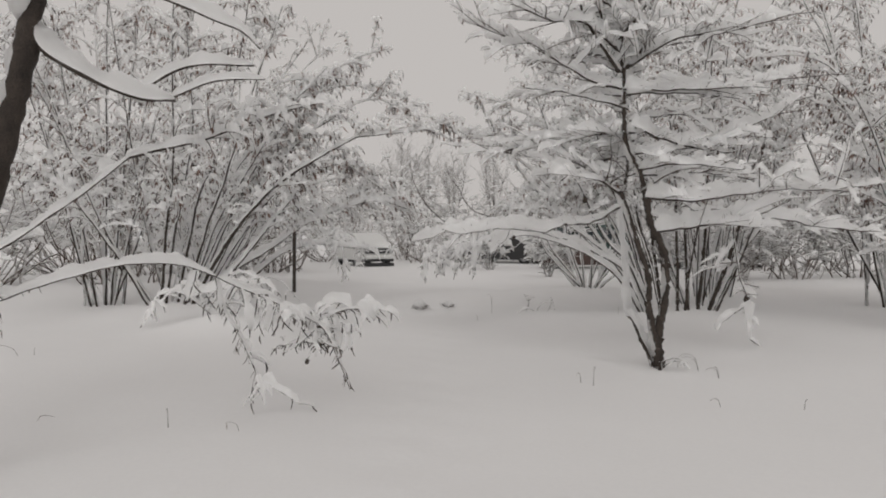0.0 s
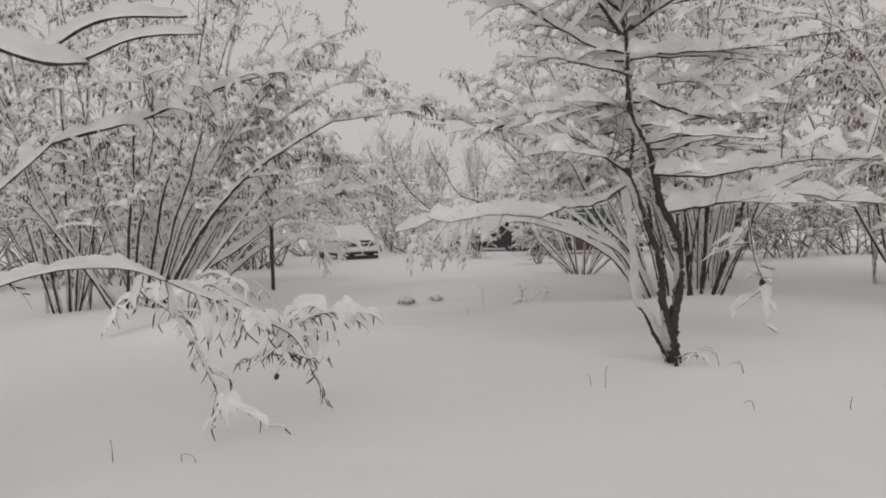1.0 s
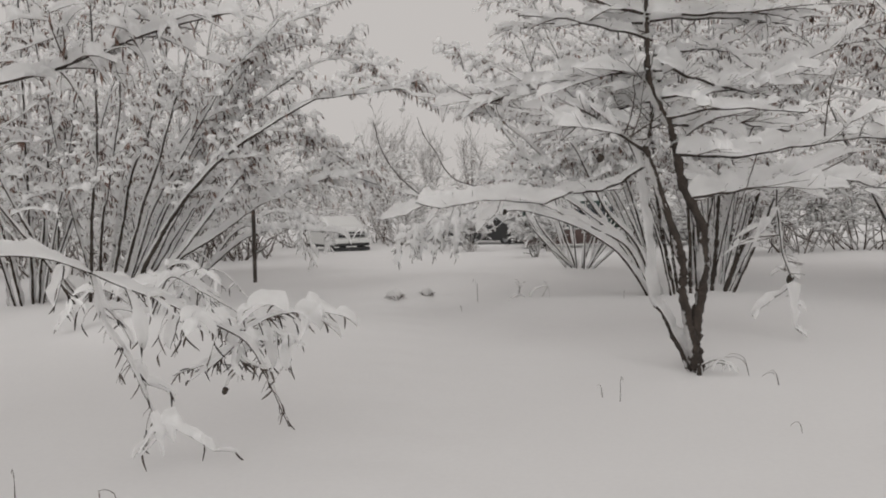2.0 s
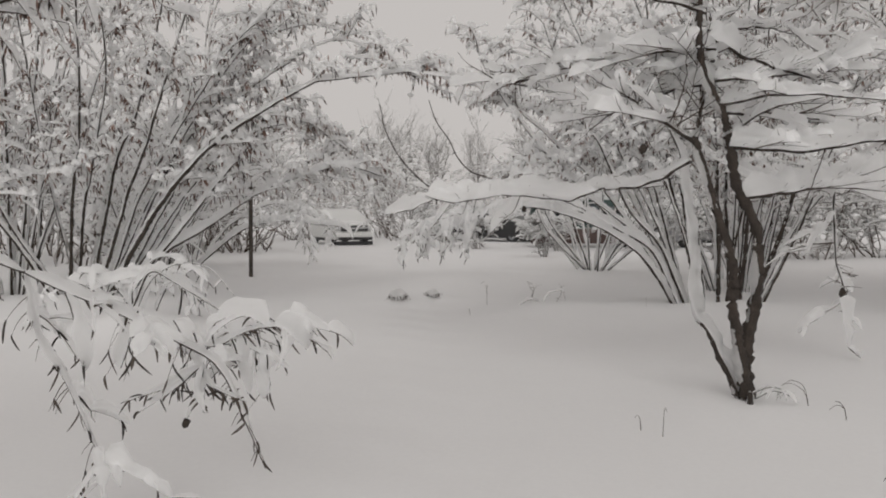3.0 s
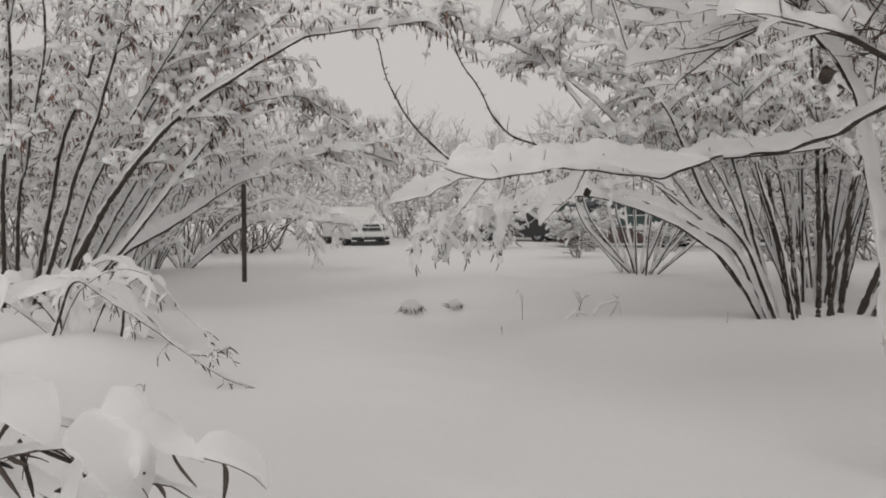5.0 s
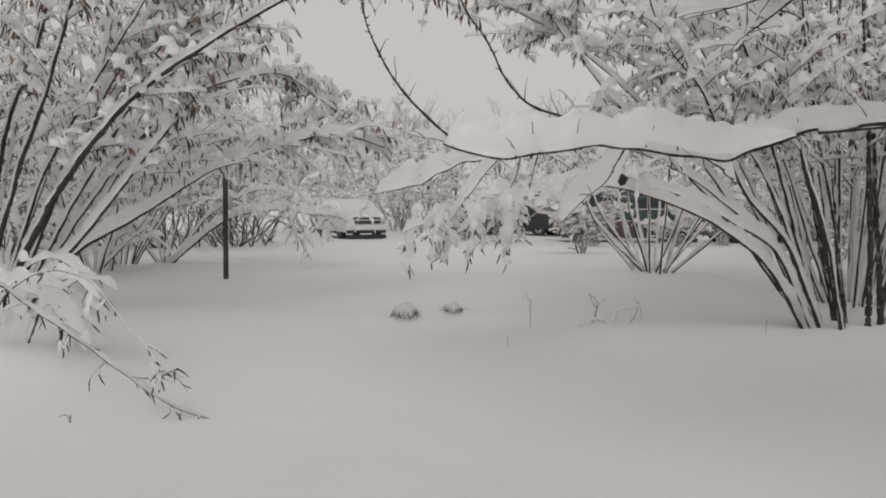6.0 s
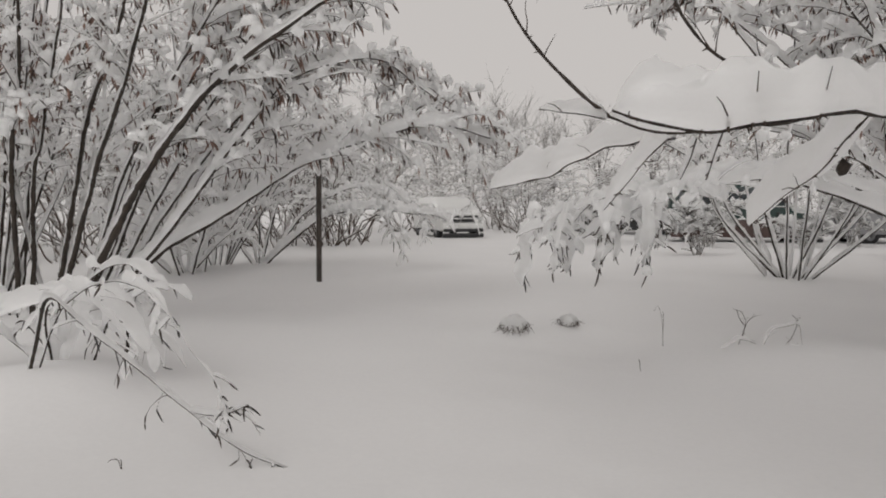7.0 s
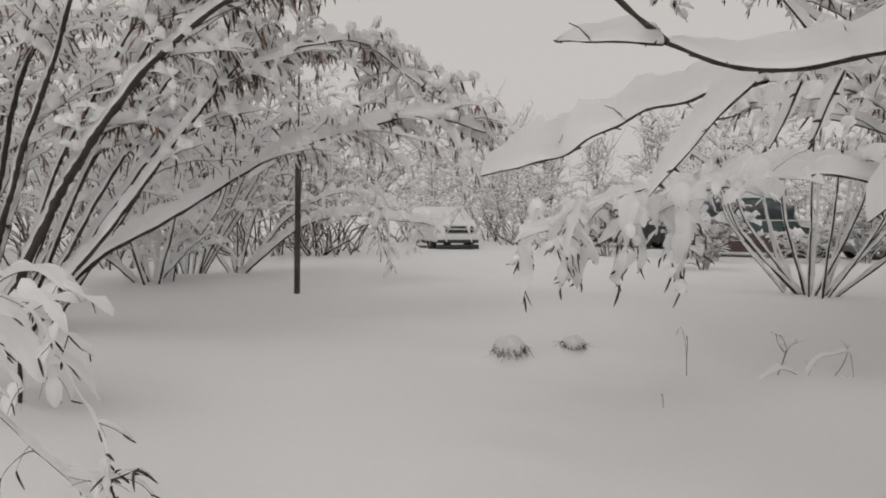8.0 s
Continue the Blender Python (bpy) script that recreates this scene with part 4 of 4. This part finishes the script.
def bare_tree(x, y, height):
    p = Plant("bare_tree", on_ground(x, y), "distant bare tree dusted with snow", "tree", "far bare trees")
    z = p.base[2]
    for k in range(5):
        a, u = 1.3 * k + x, 0.14 * height * (k > 0)
        ex, ey = math.cos(a) * u, math.sin(a) * u
        P, R = p.stem([(x, y, z - 0.1 if k == 0 else z + height * 0.25), (x + ex * 0.4, y + ey * 0.4, z + height * 0.5), (x + ex, y + ey, z + height * (1 if k == 0 else 0.85))], 0.09 if k == 0 else 0.05, 0.012, 0.02, k=5, step=0.6)
        b = p.branches(P, 16, 0.17 * height, s0=0.35, snow=0.03, droop=-0.1, lift=0.9, r=0.016, n=4, ks=4)
        p.twigs(b, 5, 0.9, r=0.008, snow=0.025, n=3, ks=4, droop=0, lift=0.5)
    return p.finish()


for x, y, h in [(-4.0, 74, 11.0), (-1.5, 78, 10.0), (1.0, 72, 8.5), (-13.5, 70, 11.5), (5.0, 76, 9.5), (9.0, 72, 10.5)]:
    bare_tree(x, y, h)


# ---- pole ----
def pole(x, y, height, radius):
    z0 = float(gz_arr(x, y))
    root = tagged(new("steel_pole"), "slim dark steel pole standing in the snow", "pole")
    root.location = (x, y, z0)
    for name, a, b, r in (("lower_tube", -0.05, 1.9, radius), ("upper_tube", 1.85, height, radius * 0.3)):
        P = np.array([[0.008 * s, 0, s] for s in np.linspace(a, b, 9)])
        R = np.full((1, 9), r)
        R[0, -1] = 0.001
        P[-2] = P[-1]
        v, f = tubes(P[None], R, 12)
        mesh_object(name, v, f, RUST, root)


pole(-3.6, 18.5, 4.0, 0.042)


# ---- low shrub under the hazel ----
def low_shrub():
    p = Plant("low_shrub", on_ground(-3.3, 11.2), "low shrub pressed down by thick snow", "shrub")
    arcs = [
        ([(-3.25, 11.2, 0.2), (-2.98, 11.08, 0.66), (-2.65, 10.96, 0.84), (-2.31, 10.84, 0.8), (-2.02, 10.7, 0.55), (-1.78, 10.5, 0.4), (-1.68, 10.4, 0.24)], 0.005, 0.002, 0.014),
        ([(-3.3, 11.2, 0.2), (-2.95, 10.9, 0.74), (-2.6, 10.68, 0.65), (-2.21, 10.52, 0.455), (-1.95, 10.47, 0.3), (-1.65, 10.43, 0.1), (-1.37, 10.41, 0.005)], 0.013, 0.005, 0.034),
        ([(-1.9, 10.46, 0.26), (-1.72, 10.4, 0.26), (-1.56, 10.36, 0.33)], 0.005, 0.003, 0.03),
        ([(-3.4, 11.6, 0.15), (-3.3, 11.4, 0.6), (-3.0, 11.25, 0.75), (-2.72, 11.15, 0.6), (-2.52, 11.1, 0.4)], 0.009, 0.003, 0.08),
        ([(-3.4, 11.7, 0.15), (-3.6, 11.5, 0.6), (-3.7, 11.3, 0.7), (-3.65, 11.1, 0.5)], 0.01, 0.003, 0.11),
        ([(-3.3, 11.5, 0.15), (-3.2, 11.7, 0.55), (-2.98, 11.75, 0.68), (-2.8, 11.7, 0.5), (-2.75, 11.6, 0.3)], 0.008, 0.003, 0.1),
        ([(-3.4, 11.6, 0.15), (-3.9, 11.5, 0.55), (-4.2, 11.3, 0.55), (-4.3, 11.2, 0.3)], 0.01, 0.003, 0.1),
        ([(-3.2, 11.7, 0.15), (-2.95, 11.6, 0.62), (-2.7, 11.5, 0.74), (-2.45, 11.35, 0.6)], 0.008, 0.003, 0.07),
        ([(-3.5, 11.8, 0.15), (-3.5, 12.0, 0.6), (-3.2, 12.1, 0.85), (-2.9, 12.1, 0.7)], 0.008, 0.003, 0.09),
    ]
    for i, (pts, r0, r1, sn) in enumerate(arcs):
        P, R = p.stem(pts, r0, r1, sn, rough=0.45 if i > 2 else 0.3, step=0.035)
        b = p.branches(P, 9 if i > 2 else 6, 0.3 if i > 2 else 0.16, s0=0.3, snow=0.06 if i > 2 else 0.02, droop=0.4, r=0.003, lift=0, n=9, ks=9)
        p.leaves(b, 1, 0.045, 0.005, down=0.1, curl=0.8)
        p.leaves(P[None], 10 if i == 1 else 8, 0.042, 0.0048, down=0.1, curl=0.8)
        p.branches(P, 3, 0.12, s0=0.1, snow=0, droop=0.5, r=0.0022, lift=-0.3)
        if i == 1:
            w = p.branches(P, 9, 0.12, s0=0.45, snow=0, droop=0.5, r=0.0022, lift=0.1, n=6, toward=(0, -0.5, 0))
            p.leaves(w, 1, 0.04, 0.0045, s0=0.7, down=0.1, curl=1.1)
        if i > 2:
            p.clumps(P[None], 1, 0.25, 0.05, 12)
            p.clumps(b, 5, 0.14, 0.035, 12)
    p.slab([(-3.75, 11.4, 0.52), (-3.3, 11.42, 0.66), (-2.95, 11.4, 0.66), (-2.72, 11.38, 0.5), (-2.6, 11.36, 0.36)], 0.13, flat=0.7)
    p.stem([(-2.9, 11.62, 0.02), (-2.82, 11.5, 0.32), (-2.76, 11.42, 0.6)], 0.014, 0.008, 0.045, BARK, "stem", step=0.04)
    return p.finish()


low_shrub()


# ---- weeds that stick out of the snow ----
def weed(x, y, stalks, height, heads, label, snowy=0.0, bow=0.5):
    p = Plant("dry_weed", on_ground(x, y), label, "weed", "weeds in the snow")
    z = p.base[2]
    for k in range(stalks):
        a = RNG.random() * 6.28
        h = height * RNG.uniform(0.6, 1.1)
        dx, dy = math.cos(a) * h * bow, math.sin(a) * h * bow
        pts = [(x, y, z - 0.03), (x + dx * 0.3, y + dy * 0.3, z + h * 0.7), (x + dx, y + dy, z + h), (x + dx * 1.5, y + dy * 1.5, z + h * 0.85)]
        P, R = p.stem(pts, 0.0026, 0.0013, snowy, TWIG, "stalk", wiggle=0.006, k=5, bare=not snowy, step=0.04)
        if heads:
            p.leaves(P[None, -8:], heads, 0.035, 0.004)
    return p.finish()


for x, y, n, h, heads, bow in [(1.35, 7.45, 1, 0.09, 2, 0.3), (1.44, 7.3, 1, 0.2, 0, 0.1), (2.34, 6.42, 1, 0.1, 0, 1.2), (3.02, 6.37, 1, 0.1, 1, 0.2), (-1.5, 5.62, 1, 0.08, 1, 1.2), (-2.08, 5.76, 1, 0.22, 0, 0.05),
                               (-3.23, 6.05, 1, 0.08, 0, 2.5), (-2.14, 10.24, 2, 0.08, 2, 0.8), (0.87, 13.6, 2, 0.38, 0, 0.15), (0.58, 12.81, 1, 0.1, 2, 0.3), (2.97, 12.95, 1, 0.12, 0, 0.2), (2.65, 7.9, 2, 0.2, 0, 0.9), (2.75, 7.6, 2, 0.12, 0, 1.2), (-5.0, 9.0, 1, 0.14, 0, 1.6), (-4.85, 9.05, 1, 0.12, 0, 0.2)]:
    weed(x, y, n, h, heads, "thin dry weed stalk sticking out of the snow", 0.0, bow)


def bent_weed():
    """Old stalks pressed down into crooked bows, with a little snow on the flat ones."""
    p = Plant("dry_weed", on_ground(1.6, 13.5), "crooked dry weed stalks pressed down by snow", "weed", "weeds in the snow")
    for pts, sn in [([(1.3, 13.4, 0.06), (1.42, 13.45, 0.13), (1.52, 13.5, 0.14), (1.66, 13.5, 0.08)], 0.03),
                    ([(1.46, 13.5, 0.08), (1.5, 13.5, 0.2), (1.52, 13.5, 0.3), (1.48, 13.5, 0.38)], 0.0),
                    ([(1.5, 13.52, 0.16), (1.54, 13.5, 0.3), (1.6, 13.5, 0.34)], 0.0),
                    ([(1.51, 13.5, 0.26), (1.46, 13.5, 0.33), (1.45, 13.5, 0.39)], 0.0),
                    ([(1.66, 13.5, 0.08), (1.72, 13.5, 0.22), (1.84, 13.5, 0.27), (1.93, 13.5, 0.28), (1.96, 13.5, 0.18), (1.98, 13.5, 0.06)], 0.03),
                    ([(1.82, 13.5, 0.07), (1.9, 13.5, 0.18), (1.93, 13.5, 0.29), (1.9, 13.5, 0.34)], 0.0),
                    ([(1.8, 13.55, 0.06), (1.9, 13.5, 0.1), (2.0, 13.45, 0.07)], 0.02)]:
        P, R = p.stem(pts, 0.0035, 0.0018, sn, TWIG, "stalk", wiggle=0.012, k=5, bare=not sn, step=0.03, rough=0.5)
        p.branches(P, 5, 0.07, s0=0.1, snow=0, droop=0.1, r=0.0013, n=4)
    return p.finish()


bent_weed()


def tussock(x, y, size, label):
    """A clump of bent grass under a cap of snow."""
    p = Plant("grass_tussock", on_ground(x, y), label, "grass", "weeds in the snow")
    n = 170
    az = RNG.random(n) * 6.28
    z = p.base[2]
    out = RNG.uniform(0.34, 0.5, n) * size
    p0 = np.stack([x + out * np.cos(az), y + out * np.sin(az), z + RNG.uniform(0.15, 0.4, n) * size], 1)
    d = unit(np.stack([np.cos(az) * 0.25, np.sin(az) * 0.25, np.full(n, -0.7)], 1) + RNG.normal(0, 0.35, (n, 3)))
    p.shoots(p0, d, RNG.uniform(0.25, 0.6, n) * size, 0.0026, 0, 0.2, 4, 3)
    u, v = np.meshgrid(np.linspace(0, 1, 24, endpoint=False) * 2 * np.pi, np.linspace(-0.45, 1, 12) * np.pi / 2)
    lump = 1 + 0.1 * np.sin(u * 3 + x) + 0.07 * np.sin(u * 5 + v * 4) + 0.05 * np.sin(u * 9 + v * 7)
    V = np.stack([x + 0.46 * size * lump * np.cos(u) * np.cos(v), y + 0.46 * size * lump * np.sin(u) * np.cos(v), z + size * (0.3 + 0.32 * lump * np.sin(v))], -1)
    p.snow.append((V.reshape(-1, 3), quads(1, 12, 24)))
    return p.finish()


tussock(-0.42, 14.0, 0.26, "grass tussock bent under a cap of snow")
tussock(0.1, 14.4, 0.2, "small grass tussock bent under snow")


# ---- parked vehicles ----
WHITE = material("white_paint", (0.6, 0.6, 0.59), 0.35, vary=0.05, scale=2, fine=20)
DARK = material("dark_plastic", (0.02, 0.02, 0.021), 0.6, vary=0.3, scale=6, fine=50)
GREEN = material("green_paint", (0.009, 0.03, 0.026), 0.5, vary=0.2, scale=2, fine=20)
SILVER = material("silver_paint", (0.35, 0.35, 0.36), 0.35, metal=0.4, vary=0.1, scale=2, fine=20)
MAROON = material("rusty_sill", (0.06, 0.035, 0.03), 0.6, vary=0.4, scale=4, fine=40)
GLASS = material("dark_glass", (0.03, 0.035, 0.04), 0.08, vary=0.1)
PLATE = material("plate_white", (0.6, 0.6, 0.58), 0.5, vary=0.1)
LAMP = material("lamp_lens", (0.5, 0.5, 0.5), 0.15, vary=0.1)


def box(name, parent, mat, c, size, bevel=0.02, taper=(1, 1), label=""):
    """A bevelled block at c, its top drawn in by taper."""
    bm = bmesh.new()
    bmesh.ops.create_cube(bm, size=1)
    for v in bm.verts:
        tx, ty = taper if v.co.z > 0 else (1, 1)
        v.co = Vector((c[0] + v.co.x * size[0] * tx, c[1] + v.co.y * size[1] * ty, c[2] + v.co.z * size[2]))
    bmesh.ops.bevel(bm, geom=bm.edges[:], offset=bevel, segments=2, affect="EDGES", profile=0.6)
    me = bpy.data.meshes.new(name)
    bm.to_mesh(me)
    bm.free()
    me.materials.append(mat)
    for f in me.polygons:
        f.use_smooth = True
    ob = new(name, me)
    ob.parent = parent
    return tagged(ob, label)


def profile_body(name, parent, mat, outline, width, label=""):
    """A car body: a side outline (along y, z) carried across the width, drawn in at the flanks."""
    o = np.array(outline, float)
    mid = o.mean(0)
    xs = np.array([-1, -0.93, -0.75, -0.35, 0, 0.35, 0.75, 0.93, 1])
    pull = np.array([0.9, 0.96, 0.99, 1, 1, 1, 0.99, 0.96, 0.9])
    n = len(o)
    V = []
    for x, q in zip(xs, pull):
        ring = mid + (o - mid) * q
        high = np.clip((ring[:, 1] - 0.85) / 0.9, 0, 1)
        V.append(np.stack([x * width / 2 * (1 - 0.12 * high), ring[:, 0], ring[:, 1]], 1))
    bm = bmesh.new()
    vs = [[bm.verts.new(p) for p in ring] for ring in V]
    for a, b in zip(vs, vs[1:]):
        for i in range(n):
            bm.faces.new((a[i], a[(i + 1) % n], b[(i + 1) % n], b[i]))
    bm.faces.new(vs[0])
    bm.faces.new(vs[-1][::-1])
    bmesh.ops.recalc_face_normals(bm, faces=bm.faces[:])
    me = bpy.data.meshes.new(name)
    bm.to_mesh(me)
    bm.free()
    me.materials.append(mat)
    ob = new(name, me)
    ob.parent = parent
    return tagged(ob, label)


def wheel(parent, x, y, r):
    th = np.arange(20) * 2 * np.pi / 20

    def disc(rr, name, mat, par, half):
        prof = [(-half, rr * 0.55), (-half, rr * 0.93), (-half * 0.7, rr), (half * 0.7, rr), (half, rr * 0.93), (half, rr * 0.55)]
        V = np.array([[(x + a, y + q * math.cos(t), r + q * math.sin(t)) for t in th] for a, q in prof])
        return mesh_object(name, V.reshape(-1, 3), quads(1, len(prof), 20), mat, par)

    w = disc(r, "wheel", DARK, parent, 0.11)
    disc(r * 0.58, "rim", SILVER, w, 0.09)


def car(name, x, y, yaw, paint, label, high=1.6, length=4.3, width=1.76, sill=DARK, snow=0.16, strips=False):
    """A parked car, nose along -y before it is turned."""
    root = tagged(new(name), label, "car")
    h, l = high, length / 2
    body = [(-l, 0.3), (-l, 0.66), (-l + 0.05, 0.94), (-l + 0.2, 1.03), (-l + 0.75, 1.1), (-l + 1.3, h - 0.06), (-l + 1.6, h), (l - 0.5, h), (l - 0.15, h - 0.3), (l - 0.03, 1.0), (l, 0.6), (l - 0.02, 0.3)]
    profile_body("body", root, paint, body, width)
    box("bumper", root, paint, (0, -l - 0.02, 0.5), (width * 0.97, 0.14, 0.28), 0.04)
    box("air_intake", root, DARK, (0, -l - 0.09, 0.36), (width * 0.94, 0.08, 0.13), 0.02)
    box("front_skirt", root, DARK, (0, -l - 0.02, 0.16), (width * 0.96, 0.2, 0.16), 0.03)
    g = box("grille", root, DARK, (0, -l - 0.02, 0.82), (width * 0.7, 0.12, 0.25), 0.02)
    box("grille_bar", g, LAMP, (0, -l - 0.08, 0.83), (width * 0.66, 0.05, 0.05), 0.006)
    for sx in (-1, 1):
        box("headlight", root, LAMP, (sx * width * 0.39, -l + 0.05, 0.8), (width * 0.18, 0.12, 0.16), 0.03)
        box("side_window", root, GLASS, (sx * width * 0.435, 0.35, h - 0.34), (0.05, length * 0.46, 0.34), 0.01)
        box("mirror", root, DARK, (sx * (width / 2 + 0.08), -l + 1.35, 1.05), (0.16, 0.1, 0.13), 0.03)
        box("sill", root, sill, (sx * width * 0.47, 0, 0.33), (0.08, length * 0.5, 0.18), 0.02)
        for wy in (-l + 0.82, l - 0.8):
            wheel(root, sx * (width / 2 - 0.12), wy, 0.32)
    if strips:
        for sx in (-1, 1):
            for z in (0.86, 1.3):
                box("trim_strip", root, PLATE, (sx * (width / 2 - 0.01), 0, z), (0.05, length * 0.94, 0.035), 0.006)
            box("lower_panel", root, sill, (sx * (width / 2 - 0.01), 0, 0.52), (0.04, length * 0.95, 0.6), 0.01)
            for k in range(3):
                box("side_pane", root, GLASS, (sx * (width / 2 - 0.06), -0.9 + k * 1.25, 1.58), (0.06, 1.1, 0.42), 0.012)
    box("number_plate", root, PLATE, (0, -l - 0.1, 0.53), (0.5, 0.02, 0.11), 0.004)
    cover = [(-l + 0.1, 1.0), (-l + 0.2, 1.05 + snow * 0.6), (-l + 0.65, 1.1 + snow * 0.9), (-l + 0.9, 1.22 + snow), (-l + 1.35, h + snow * 0.9), (-l + 1.7, h + snow * 1.5), (l - 0.6, h + snow * 1.4), (l - 0.3, h + snow * 0.3), (l - 0.55, h - 0.02), (-l + 1.6, h - 0.02), (-l + 1.3, h - 0.08), (-l + 0.8, 1.08)]
    profile_body("snow_cover", root, SNOW, cover, width * 0.96, "thick snow lying on the car")
    root.matrix_world = pose(x, y, float(gz_arr(x, y)) - 0.03, 0, 0, yaw)


car("white_car", -4.1, 39.0, 25, WHITE, "white car under snow parked facing the way", 1.45)
car("green_van", 6.9, 35.5, 84, GREEN, "dark green van with pale trim strips parked sideways under snow", 2.1, 5.0, 1.85, MAROON, strips=True)
car("grey_car", 12.0, 35.0, 97, SILVER, "grey car under snow parked sideways", 1.45)
car("dark_car", 3.6, 42.5, 60, DARK, "dark car under snow parked behind bushes", 1.5)


# ---- withered fruit that hangs in the young tree ----
def withered(x, y, z, size):
    P = np.array([[x, y, z], [x + size * 0.2, y, z - size * 0.3], [x, y, z - size * 0.75], [x - size * 0.1, y, z - size]])
    v, f = tubes(P[None], np.array([[0.15, 0.42, 0.36, 0.05]]) * size, 8)
    ob = mesh_object("withered_fruit", v - P[0], f, BARK)
    ob.location = P[0]
    tagged(ob, "small dark withered fruit hanging from a twig", "fruit", "withered fruit")


for q in [(1.45, 7.87, 1.86, 0.07), (0.91, 9.9, 1.45, 0.06), (3.8, 9.6, 0.7, 0.09), (-1.1, 6.15, 0.475, 0.045)]:
    withered(*q)
